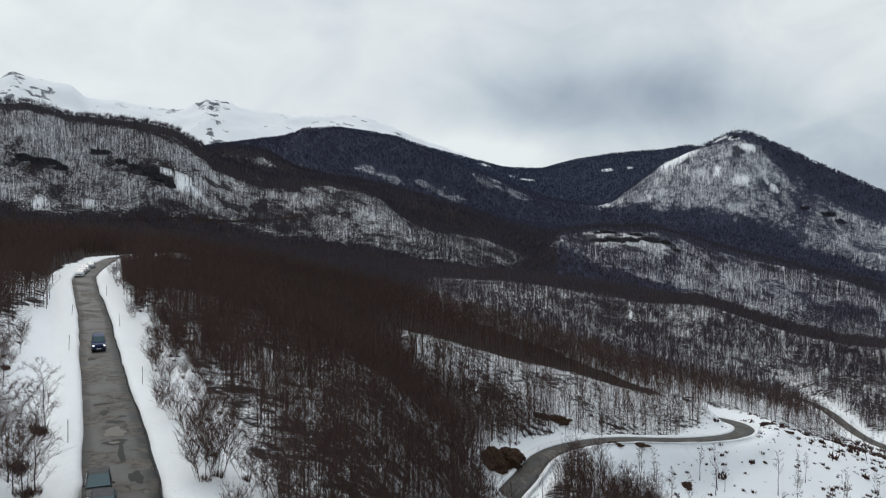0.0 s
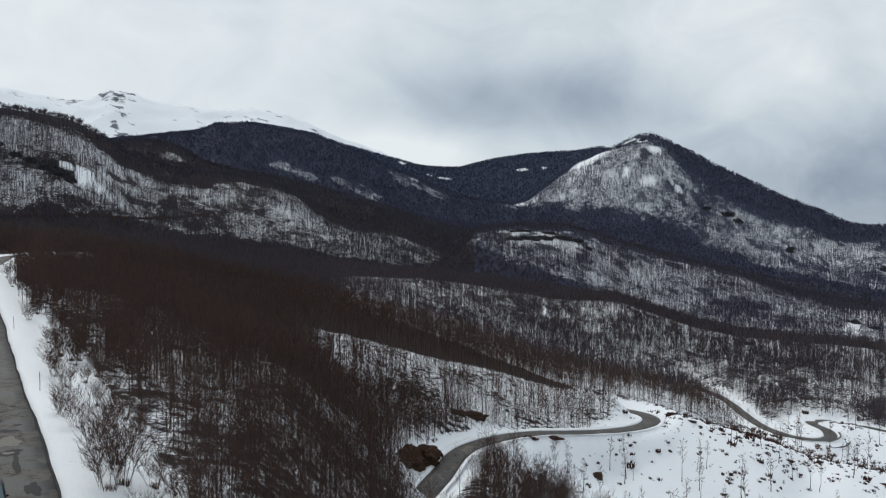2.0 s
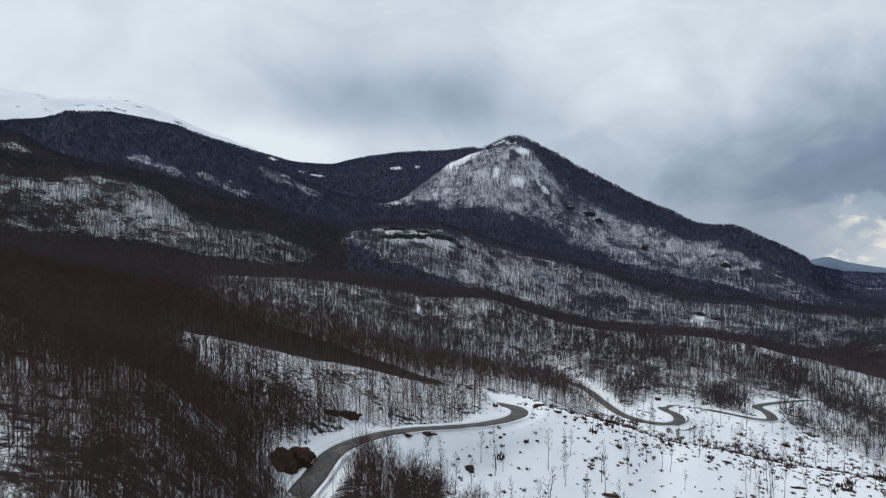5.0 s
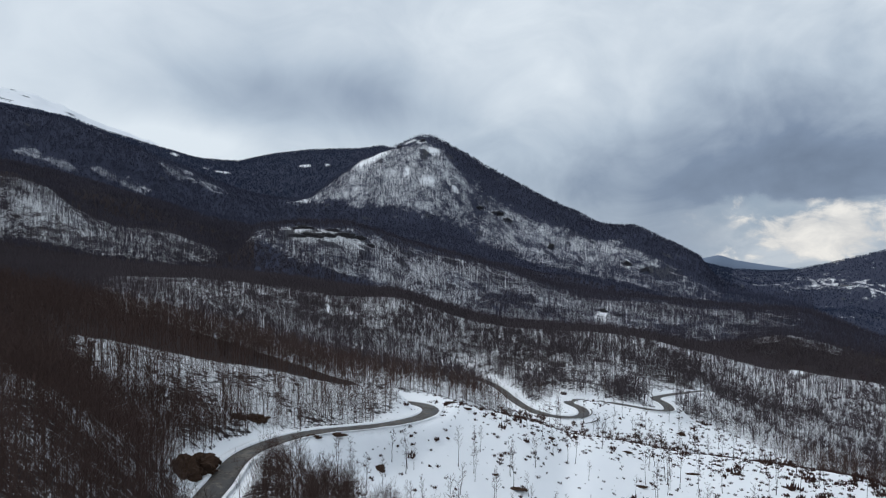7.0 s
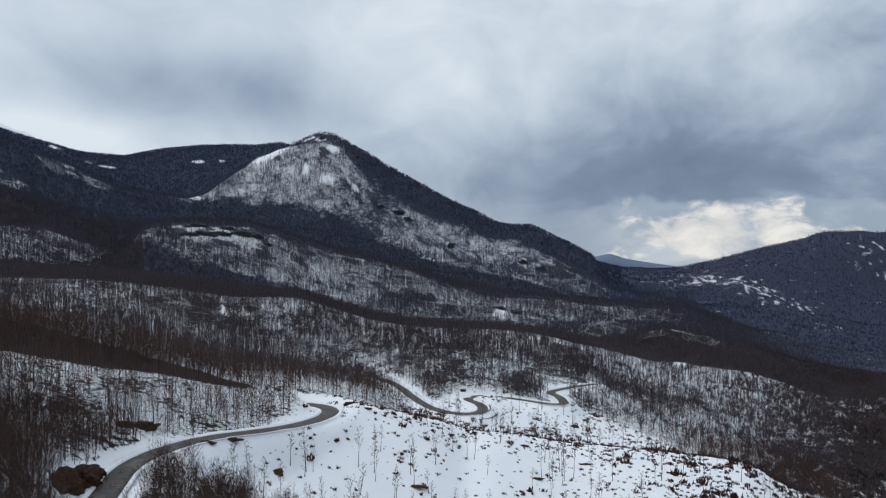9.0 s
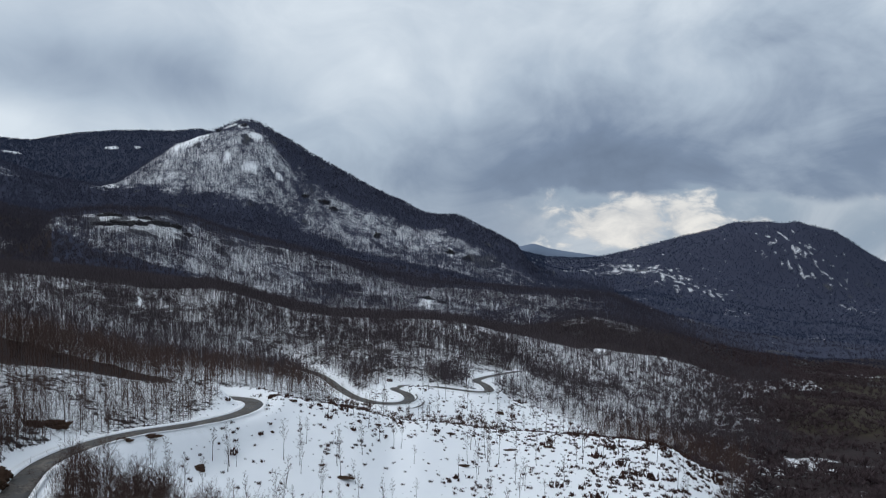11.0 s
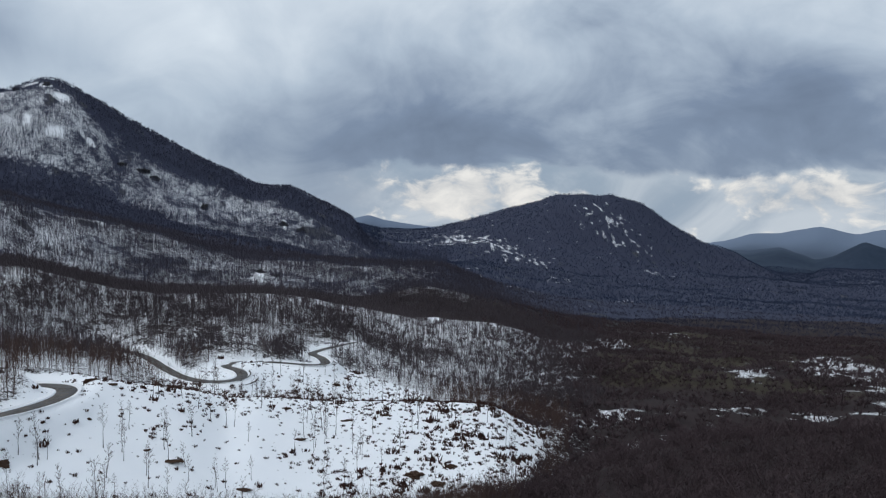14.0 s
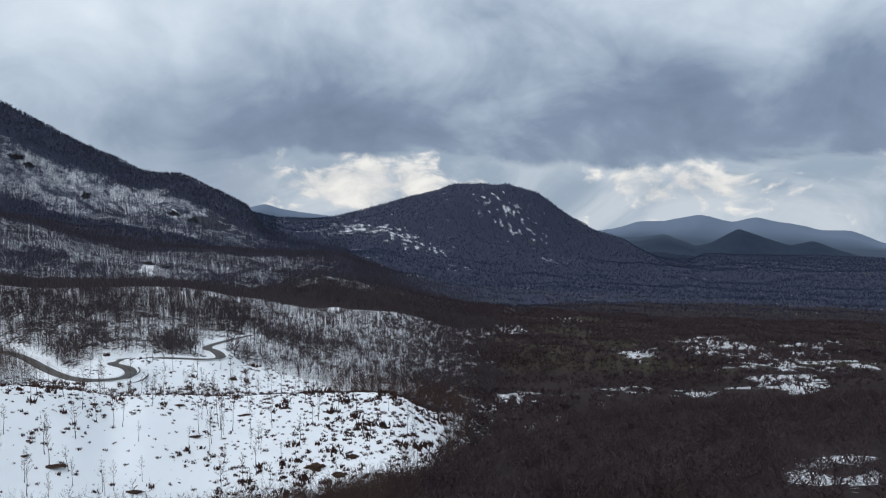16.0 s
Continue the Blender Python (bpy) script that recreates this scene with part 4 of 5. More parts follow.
def twiggy_tree(rng, h, limbs, twigs, thick, spread=0.34, stems=1, hair=0.04, steep=(0.7, 1.5)):
    """A bare tree or many-stemmed bush with limbs and twigs."""
    p0, p1, r0 = [], [], []
    q0, q1, w1 = [], [], []
    for s in range(stems):
        ang0, tilt = rng.uniform(0, 6.28), (rng.uniform(0.1, 0.5) if stems > 1 else rng.normal(0, 0.04))
        hh = h * (rng.uniform(0.55, 0.9) if stems > 1 else 0.88)
        root = np.array([math.cos(ang0), math.sin(ang0), 0]) * (0.25 if stems > 1 else 0)
        top = root + np.array([math.cos(ang0) * tilt, math.sin(ang0) * tilt, 1.0]) * hh
        p0.append(root - np.array([0, 0, 0.3]))
        p1.append(top)
        r0.append(thick if stems == 1 else thick * 0.7)
        for k in range(limbs):
            u = 0.2 + 0.75 * (k + rng.random()) / limbs
            a = root + (top - root) * u
            ang = k * 2.4 + rng.normal(0, 0.5)
            ln = hh * spread * (1.25 - 0.7 * u) * rng.uniform(0.75, 1.25)
            e = a + np.array([math.cos(ang), math.sin(ang), rng.uniform(*steep)]) * ln * 0.75
            q0.append(a), q1.append(e), w1.append(thick * (1.1 - 0.5 * u))
            for j in range(twigs):
                q = a + (e - a) * rng.uniform(0.2, 1.0)
                d = (e - a) / np.linalg.norm(e - a) + rng.normal(0, 0.6, 3) + np.array([0, 0, 0.25])
                q0.append(q)
                q1.append(q + d * ln * rng.uniform(0.25, 0.5))
                w1.append(hair)
    return joined(spikes(p0, p1, r0), slivers(rng, q0, q1, w1))


def wood(name, label, templates, x, y, scales, mat, rng, sink=0.1):
    """Many trees in one mesh."""
    z = land(x, y) - sink
    pick = rng.integers(0, len(templates), len(x))
    turn = rng.uniform(0, 6.283, len(x))
    vs, ts, base = [], [], 0
    for k, (tv, tt) in enumerate(templates):
        s = np.where(pick == k)[0]
        if not len(s):
            continue
        c, sn, sc = np.cos(turn[s])[:, None], np.sin(turn[s])[:, None], scales[s][:, None]
        v = np.empty((len(s), len(tv), 3))
        v[..., 0] = (tv[:, 0] * c - tv[:, 1] * sn) * sc + x[s][:, None]
        v[..., 1] = (tv[:, 0] * sn + tv[:, 1] * c) * sc + y[s][:, None]
        v[..., 2] = tv[:, 2] * sc + z[s][:, None]
        vs.append(v.reshape(-1, 3))
        ts.append((tt[None] + (np.arange(len(s)) * len(tv))[:, None, None] + base).reshape(-1, 3))
        base += len(s) * len(tv)
    ob = new(name, raw_mesh(name, np.vstack(vs), np.vstack(ts), mat, False))
    return tagged(ob, label, "trees", kind="stuff")


def scatter(rng, n, b0, b1, r0, r1):
    b = rng.uniform(b0, b1, n)
    r = np.sqrt(rng.uniform(r0 * r0, r1 * r1, n))
    return spot(b, r)


def tree_share(x, y):
    """How closely trees stand, 0 to 1."""
    b, r = bearing_of(x, y)
    d = 0.66 + 0.5 * rough(x, y, 38, 3, 71) + 0.5 * thicket(x, y)
    d = d * (1 - snowfield(x, y)) * (1 - 0.8 * clearing(x, y))
    d = d * (1 - 0.93 * step(b, 3.0, 4.5) * step(-b, -9.6, -8.8) * step(r, 92, 100) * (r < 152))
    d = d * (1 - 0.6 * step(b, 3.5, 5.0) * step(-b, -9.6, -8.5) * step(r, 60, 72) * (r < 100))
    gap, _ = off_road(x, y)
    near_road = (r < 125) * (b < -12)
    d = d * step(gap, 3.0 + 3.0 * near_road + 2.5 * near_road * rough(x, y, 7, 2, 75), 6.5 + 4.0 * near_road)
    d = d * (1 - 0.95 * (b > -33.2) * (b < -26) * (r < 92))
    d = d * (1 - 0.7 * np.exp(-((b - 90.5) / 4.5) ** 2 - ((r - 112) / 16) ** 2))
    meadow = step(b, 62, 68) * step(r, 250, 290) * (r < 900)
    d = d * (1 - 0.6 * meadow * step(rough(x, y, 45, 3, 47), 0.05, 0.3))
    return np.clip(d, 0, 1)


rng = np.random.default_rng(5)


def stand(area, b0, b1, r0, r1, height, spread=0.16):
    """Places for trees, one to so many square metres, closest on the slopes that rise before the road."""
    n = int(radians(b1 - b0) * (r1 * r1 - r0 * r0) / 2 / area * 1.3)
    x, y = scatter(rng, n, b0, b1, r0, r1)
    r = np.hypot(x, y)
    z = land(x, y)
    rise = (land(x * (1 + 6 / r), y * (1 + 6 / r)) - z) / 6 - (z - 15) / r
    weight = np.maximum(np.clip(rise / 0.35, spread, 1.2), thicket(x, y) * np.interp(r, [300, 500, 780, 950, 1200], [1.0, 0.8, 0.8, 0.8, 0.4]))
    keep = rng.random(n) * 1.3 < tree_share(x, y) * weight
    x, y, z = x[keep], y[keep], z[keep]
    show = facing(x, y, z + height) | (rng.random(len(x)) < 0.05)
    return x[show], y[show]


def hill_stand(face_area, crest_area, b0, b1, r0, r1, height):
    """Places for trees on the far slopes: those on the open snowy faces and those in the closed woods."""
    out = []
    for area, closed in ((face_area, False), (crest_area, True)):
        n = int(radians(b1 - b0) * (r1 * r1 - r0 * r0) / 2 / area)
        x, y = scatter(rng, n, b0, b1, r0, r1)
        d = thicket(x, y)
        if closed:
            keep = rng.random(n) < d
        else:
            bare = np.maximum(np.maximum(clearing(x, y) * 0.93, snowfield(x, y)), 0.8 * rocky_shelf(x, y))
            share = np.clip(0.78 + 0.75 * rough(x, y, 38, 3, 71) + 0.4 * rough(x, y, 9, 2, 72), 0.12, 1.0) * (1 - bare) * step(off_road(x, y)[0], 2.5, 5.5)
            share = share * (1 - 0.5 * step(bearing_of(x, y)[0], 42, 50) * (np.hypot(x, y) < 600))
            keep = rng.random(n) < share * (1 - d)
        x, y = x[keep], y[keep]
        show = facing(x, y, land(x, y) + height)
        out.append((x[show], y[show]))
    return out


def sizes(x, y, lo, hi):
    """Tree sizes: lower where they crowd on crests and benches."""
    return rng.uniform(lo, hi, len(x)) * (1 - 0.30 * thicket(x, y) * step(np.hypot(x, y), 380, 450))


TINY_STEMS = [stem_tree(rng, 12.0, 0.22, 4, 0.46, 0.20) for _ in range(14)]
TINY_CROWNS = [crown_tree(rng, 10.0, 8, 0.85, 0.36) for _ in range(14)]
SMALL_STEMS = [stem_tree(rng, 12.0, 0.16, 5, 0.30, 0.22) for _ in range(14)]
SMALL_CROWNS = [crown_tree(rng, 10.0, 10, 0.55, 0.36) for _ in range(14)]
LIGHT_STEMS = [stem_tree(rng, 10.5, 0.10, 11, 0.14, 0.26) for _ in range(16)]
LIGHT_CROWNS = [crown_tree(rng, 10.0, 13, 0.30, 0.36) for _ in range(16)]
MIDDLE = [twiggy_tree(rng, 8.5, 9, 4, 0.095, 0.30, 1, 0.070, (1.3, 2.6)) for _ in range(14)]
BIG = [twiggy_tree(rng, 7.0, 10, 7, 0.080, 0.34, 1, 0.038, (1.2, 2.5)) for _ in range(14)]
BUSHY = [twiggy_tree(rng, 3.8, 5, 6, 0.05, 0.42, 4, 0.03) for _ in range(10)]
ROUND = [crown_tree(rng, 4.0, 17, 0.42, 0.55) for _ in range(14)]
LOW = [twiggy_tree(rng, 4.2, 6, 6, 0.06, 0.46, 3, 0.10) for _ in range(10)]

(x, y), (cx, cy) = hill_stand(6.5, 20, -37, 52, 1230, 1760, 14)
keep = rng.random(len(cx)) > step(bearing_of(cx, cy)[0] + 3 * rough(cx, cy, 80, 2, 82), 44, 51)
cx, cy = cx[keep], cy[keep]
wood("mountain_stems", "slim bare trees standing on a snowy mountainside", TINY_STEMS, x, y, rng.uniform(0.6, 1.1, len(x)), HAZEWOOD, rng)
wood("mountain_woods", "closed bare woods along the mountain ridges, purplish-grey from painted haze", TINY_CROWNS, cx, cy, rng.uniform(0.6, 1.05, len(cx)), HAZEWOOD, rng)
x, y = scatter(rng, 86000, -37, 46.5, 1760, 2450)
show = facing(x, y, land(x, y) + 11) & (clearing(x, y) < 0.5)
wood("blue_woods", "dark woods on the farthest ridge, tinted haze blue", TINY_CROWNS, x[show], y[show], rng.uniform(0.55, 0.95, show.sum()), BLUEHAZEWOOD, rng)
x, y = scatter(rng, 125000, 46, 98, 880, 2950)
keep = (rng.random(len(x)) < 0.8) & (clearing(x, y) < 0.5) & (cover(x, y)[0] < 0.46)
x, y = x[keep], y[keep]
show = facing(x, y, land(x, y) + 9)
x, y = x[show], y[show]
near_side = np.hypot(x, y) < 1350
wood("dark_hill_woods", "closed dark bare woods on the hill beyond the valley", TINY_CROWNS, x[~near_side], y[~near_side], rng.uniform(0.4, 0.75, (~near_side).sum()), BLUEHAZEWOOD, rng)
wood("valley_floor_woods", "low dark bare woods on the valley floor", SMALL_CROWNS, x[near_side], y[near_side], rng.uniform(0.3, 0.6, near_side.sum()), VALLEYHAZEWOOD, rng)
(x, y), (cx, cy) = hill_stand(4.3, 16, -37, 66, 670, 1230, 13)
keep, keep2 = (rng.random(len(a)) > step(bearing_of(a, b)[0] + 6 * rough(a, b, 90, 3, 80), 51, 63) for a, b in ((x, y), (cx, cy)))
x, y, cx, cy = x[keep], y[keep], cx[keep2], cy[keep2]
wood("hill_stems", "tall slim bare beech trees on snowy hillsides", SMALL_STEMS, x, y, rng.uniform(0.6, 1.1, len(x)), HILLHAZEWOOD, rng)
wood("hill_woods", "closed brown leafless woods along the hill crests", SMALL_CROWNS, cx, cy, rng.uniform(0.6, 1.0, len(cx)), HILLHAZEWOOD, rng)
(x, y), (cx, cy) = hill_stand(3.1, 9, -37, 66, 330, 670, 11)
bushy = rng.random(len(x)) < 0.10 + 0.25 * step(rough(x, y, 28, 3, 99), 0.0, 0.4) + 0.2 * step(bearing_of(x, y)[0], 45, 50) * (np.hypot(x, y) < 480)
cx, cy, x, y = np.append(cx, x[bushy]), np.append(cy, y[bushy]), x[~bushy], y[~bushy]
keep, keep2 = (rng.random(len(a)) > step(bearing_of(a, b)[0] + 3 * rough(a, b, 40, 2, 79), 58, 66) for a, b in ((x, y), (cx, cy)))
x, y, cx, cy = x[keep], y[keep], cx[keep2], cy[keep2]
wood("spur_stems", "leafless beech trees on a snowy spur", LIGHT_STEMS, x, y, rng.uniform(0.5, 1.1, len(x)), WOOD, rng)
wood("spur_woods", "closed brown leafless wood on the bench behind the spur", LIGHT_CROWNS, cx, cy, rng.uniform(0.6, 1.05, len(cx)), WOOD, rng)
x, y = stand(4.2, -37, 62, 165, 340, 8, 0.5)
wood("slope_woods", "leafless beech wood below the road", MIDDLE, x, y, sizes(x, y, 0.7, 1.2), TWIG, rng)
x, y = stand(5.0, 53, 98, 190, 900, 5, 0.75)
keep = rng.random(len(x)) < step(bearing_of(x, y)[0] + 4 * rough(x, y, 50, 3, 78), 53, 64)
x, y = x[keep], y[keep]
wood("valley_scrub", "brown leafless scrub over a thawing plateau", ROUND, x, y, rng.uniform(0.5, 1.3, len(x)) * (1 + 0.5 * rough(x, y, 30, 2, 77)), HEATH, rng)
x, y = stand(1.5, -38, 17, 90, 175, 7, 0.9)
wood("scrub_woods", "dense brown leafless young trees below the road", BIG, x, y, rng.uniform(0.6, 1.15, len(x)), TWIG, rng)
x, y = stand(2.6, 10, 56, 90, 185, 7, 0.9)
wood("hillside_scrub", "dark brown leafless scrub below the snowfield", BIG, x, y, rng.uniform(0.5, 1.0, len(x)), TWIG, rng)
x, y = stand(1.7, 20, 58, 90, 123, 7, 0.9)
wood("slope_brush", "dark brown leafless brush at the foot of the snowfield", BIG, x, y, rng.uniform(0.45, 0.85, len(x)), TWIG, rng)
x, y = stand(3.0, 56, 98, 85, 215, 7, 0.9)
wood("valley_thicket", "dense dark brown scrub falling away to the valley", LOW, x, y, rng.uniform(0.6, 1.35, len(x)), HEATH, rng)
x, y = stand(1.3, -22, 45, 40, 92, 7, 0.9)
wood("young_wood", "crowded brown leafless young trees below the verge", BIG, x, y, rng.uniform(0.45, 1.0, len(x)), TWIG, rng)
x, y = stand(9, -38, 98, 40, 110, 7, 0.9)
wood("undergrowth", "tangled brown scrub below the road", BUSHY, x, y, rng.uniform(0.4, 0.9, len(x)), TWIG, rng)


# ---------------------------------------------------------------- single trees near the road and on the open snow
def tube(points, radii, sides=6):
    """A bent, tapering stem."""
    v, f = [], []
    for i, (p, r) in enumerate(zip(points, radii)):
        for k in range(sides):
            a = 6.28318 * k / sides
            v.append((p[0] + math.cos(a) * r, p[1] + math.sin(a) * r, p[2]))
        if i:
            for k in range(sides):
                j = (k + 1) % sides
                f.append(((i - 1) * sides + k, (i - 1) * sides + j, i * sides + j, i * sides + k))
    return np.array(v), np.array(f)


def tree_parts(h, girth, limbs, forks, twigs, spread, first, upright=1.1, hair=0.011):
    """Meshes of the stem and of the crown of one bare tree."""
    n = 8
    drift = np.cumsum(rng.normal(0, 0.035 * h / n * 2, (n + 1, 2)), axis=0)
    stem = np.column_stack([drift - drift[0], np.linspace(-0.25, h, n + 1)])
    radii = girth * (1 - np.linspace(0, 1, n + 1) ** 0.8 * 0.93)
    radii[0] *= 1.35
    tv, tf = tube(stem, radii)
    p0, p1, r0, q0, q1 = [], [], [], [], []

    def at(u):
        return np.array([np.interp(u * h, stem[:, 2], stem[:, k]) for k in range(3)])

    for k in range(limbs):
        u = first + (0.97 - first) * (k + rng.random()) / limbs
        a = at(u)
        ang = k * 2.4 + rng.normal(0, 0.4)
        ln = h * spread * (1.15 - 0.75 * u) * rng.uniform(0.75, 1.25)
        d = np.array([math.cos(ang), math.sin(ang), upright * rng.uniform(0.6, 1.3)])
        d /= np.linalg.norm(d)
        e = a + d * ln
        p0.append(a), p1.append(e), r0.append(girth * (0.42 - 0.28 * u))
        for j in range(forks):
            w = rng.uniform(0.25, 0.9)
            q = a + (e - a) * w
            d2 = d + rng.normal(0, 0.5, 3) + np.array([0, 0, 0.15])
            d2 /= np.linalg.norm(d2)
            l2 = ln * rng.uniform(0.35, 0.6) * (1.1 - 0.4 * w)
            e2 = q + d2 * l2
            p0.append(q), p1.append(e2), r0.append(max(hair * 1.3, girth * 0.13))
            for i in range(twigs):
                q3 = q + (e2 - q) * rng.uniform(0.2, 0.95)
                d3 = d2 + rng.normal(0, 0.6, 3)
                q0.append(q3), q1.append(q3 + d3 / np.linalg.norm(d3) * l2 * rng.uniform(0.35, 0.75))
    cv, ct = joined(spikes(p0, p1, r0), slivers(rng, q0, q1, np.full(len(q0), hair * 2)))
    return raw_mesh("trunk", tv, tf, BARK), raw_mesh("crown", cv, ct, TWIG, False)


def make_tree(name, label, category, group, meshes):
    ob = thing(name, label, category, group)
    part("trunk", meshes[0], None, ob)
    part("crown", meshes[1], None, ob)
    return ob


def plant(model, x, y, size):
    z = float(land(np.array([x]), np.array([y]))[0])
    ob = copy_thing(model, pose(x, y, z - 0.03, rng.normal(0, 2), rng.normal(0, 2), rng.uniform(0, 360)))
    ob.scale = (size, size, size)
    return ob


def discard(ob):
    for o in (*ob.children_recursive, ob):
        bpy.data.objects.remove(o)


YOUNG = [make_tree("young_tree", "bare grey-brown young beech tree on the slope below the road", "tree", "trees below the road",
                   tree_parts(h, 0.06, 16, 5, 8, 0.36, 0.15, 1.3, 0.010)) for h in (7.5, 6.5, 7.0, 8.0, 6.0, 7.2)]
x, y = stand(5.5, -38, 98, 42, 97, 7, 0.9)
order = np.argsort(np.hypot(x, y) + rng.uniform(0, 25, len(x)))[:260]
for i in order:
    plant(YOUNG[int(rng.integers(len(YOUNG)))], x[i], y[i], rng.uniform(0.55, 1.0))
for k in range(30):
    px, py = spot(rng.uniform(9.5, 17.5), rng.uniform(116, 138))
    plant(YOUNG[k % 6], px, py, rng.uniform(0.9, 1.35))
for ob in YOUNG:
    discard(ob)

def tuft(n, h, w, base=-0.1):
    """A low clump of stalks over a little mound of stems."""
    a = rng.uniform(0, 6.283, n)
    d = rng.uniform(0, 0.55, n) * w
    p0 = np.column_stack([np.cos(a) * d, np.sin(a) * d, np.full(n, base)])
    out = rng.uniform(-0.25, 0.3, n) * w
    p1 = p0 + np.column_stack([np.cos(a) * out, np.sin(a) * out, h * rng.uniform(0.55, 1.1, n) - base])
    return spikes(p0, p1, rng.uniform(0.08, 0.18, n) * w * (14.0 / n) ** 0.7)


# many-stemmed bushes at the edge of the snow verge
BUSHES = []
for k in range(4):
    v, t = twiggy_tree(rng, 4.2, 10, 13, 0.032, 0.38, 9, 0.025, (1.0, 2.0))
    ob = thing("verge_bush", "leafless many-stemmed bush at the edge of the snow verge", "bush", "bushes along the road")
    part("stem_clump", raw_mesh("stem_clump", v, t, TWIG, False), None, ob)
    v, t = tuft(60, 0.6, 0.8, -0.3)
    part("grass_skirt", raw_mesh("grass_skirt", v, t, DRY, False), None, ob, "dead brown grass round the stems")
    BUSHES.append(ob)
road_line = ROADS[0][0]
for i in range(0, len(road_line), 2):
    p, q = road_line[i], road_line[min(i + 1, len(road_line) - 1)]
    r = math.hypot(p[0], p[1])
    if p[1] < 30 or not 38 < r < 235:
        continue
    t = (q[:2] - p[:2]) / (np.linalg.norm(q[:2] - p[:2]) + 1e-6)
    for sgn, lo, hi, chance in ((1, 5.2, 8.0, 0.2), (1, 6.5, 11.0, 0.6), (1, 8.0, 15.0, 0.6), (-1, 11.0, 18.0, 0.35)):
        if rng.random() < chance:
            o = sgn * rng.uniform(lo, hi)
            plant(BUSHES[int(rng.integers(4))], p[0] + t[1] * o, p[1] - t[0] * o, rng.uniform(0.45, 1.0))
for b, d, sz in ((-21.66, 66.7, 0.75), (-20.61, 62.0, 0.85), (-18.61, 47.1, 1.1), (-18.0, 52.9, 1.05), (-21.32, 78.2, 0.7), (-22.2, 88.0, 0.7), (-19.4, 56.0, 0.9), (-17.6, 48.5, 1.1),
                 (-30.0, 61.0, 0.4), (-31.7, 80.0, 0.6), (-32.0, 84.0, 0.7), (-31.0, 96.0, 0.7)):
    px, py = spot(b, d)
    plant(BUSHES[int(rng.integers(4))], px, py, sz)
for ob in BUSHES:
    discard(ob)

# the lone trees on the snow beside the road
LONE = [make_tree("roadside_tree", "small bare tree with a spreading crown standing in snow", "tree", "trees beside the road",
                  tree_parts(h, 0.05, 24, 6, 8, 0.40, 0.14, 0.9, 0.0065)) for h in (4.8, 4.2, 5.4)]
for k, (b, d, sz) in enumerate([(-29.34, 61.2, 1.15), (-30.0, 61.8, 0.5), (-31.0, 50.5, 1.05), (-29.9, 47.8, 1.05), (-30.6, 46.0, 1.1), (-31.6, 49.0, 1.1), (-32.2, 52.5, 1.15),
                                (-31.3, 47.2, 0.9), (-30.3, 45.0, 0.8), (-31.9, 54.0, 0.9), (-32.4, 48.0, 1.0), (-32.2, 45.5, 1.0), (-31.9, 72.0, 0.8), (-30.9, 90.0, 0.8), (-31.6, 100.0, 0.9)]):
    px, py = spot(b, d)
    plant(LONE[k % 3], px, py, sz)
for ob in LONE:
    discard(ob)

# thin saplings scattered over the open snow
SAPLINGS = [make_tree("sapling", "thin leafless sapling with a pale straight stem rising from snow", "sapling", "saplings on the snowfield",
                      tree_parts(h, 0.085, 14, 3, 4, 0.24, 0.42, 1.6, 0.022)) for h in (8.5, 7.0, 9.5, 6.0, 8.0)]
x, y = scatter(rng, 900, 11, 60, 135, 345)
ok = (snowfield(x, y) > 0.9) & (off_road(x, y)[0] > 3)
x, y = x[ok][:210], y[ok][:210]
for i in range(len(x)):
    plant(SAPLINGS[int(rng.integers(5))], x[i], y[i], rng.uniform(0.8, 1.4))
for ob in SAPLINGS:
    discard(ob)


# ---------------------------------------------------------------- tufts, stones and bare earth on the snow
for b, d, sz in ((-29.95, 61.4, 1.0), (-29.6, 60.9, 0.7), (-31.2, 51.5, 1.1), (-30.4, 47.2, 0.9), (-31.9, 79.0, 0.7)):
    v, f = tuft(260, 0.75 * sz, 1.5 * sz)
    px, py = spot(b, d)
    ob = new("dead_grass", raw_mesh("dead_grass", v, f, DRY, False))
    ob.matrix_basis = pose(px, py, float(land(np.array([px]), np.array([py]))[0]), 0, 0, 0)
    tagged(ob, "mound of matted brown dead grass in the snow", "grass clump", "dead grass beside the road")
TUFTS = [tuft(14, 0.36, 0.8) for _ in range(8)]
x, y = scatter(rng, 19000, 10, 62, 140, 350)
ok = (snowfield(x, y) > 0.6) & (off_road(x, y)[0] > 1.2)
b, r = bearing_of(x, y)
lip = np.exp(-((r - line_at(4, b)) / 10) ** 2)
ok &= rng.random(len(x)) < 0.16 + 0.45 * step(b, 36, 56) + 0.5 * lip + 0.5 * step(rough(x, y, 22, 3, 81), 0.15, 0.5)
x, y = x[ok], y[ok]
wood("heather_tufts", "dark brown heath tufts poking through the snow", TUFTS, x, y, rng.uniform(0.4, 1.4, len(x)) ** 2 * (1 + 0.4 * step(bearing_of(x, y)[0], 42, 52)) * (1 + 1.3 * (rng.random(len(x)) < 0.05 + 0.12 * step(rough(x, y, 22, 3, 81), 0.2, 0.5))), HEATHER, rng, 0.0)
# scrub in the gully behind the shoulder of snow
x, y = scatter(rng, 5000, 29, 60, 235, 335)
b, r = bearing_of(x, y)
ok = (np.abs(r - line_at(5, b) + 6 * rough(x, y, 25, 2, 83)) < 12) & (off_road(x, y)[0] > 3) & (rng.random(len(x)) < 0.25 + 0.55 * step(b, 34, 46))
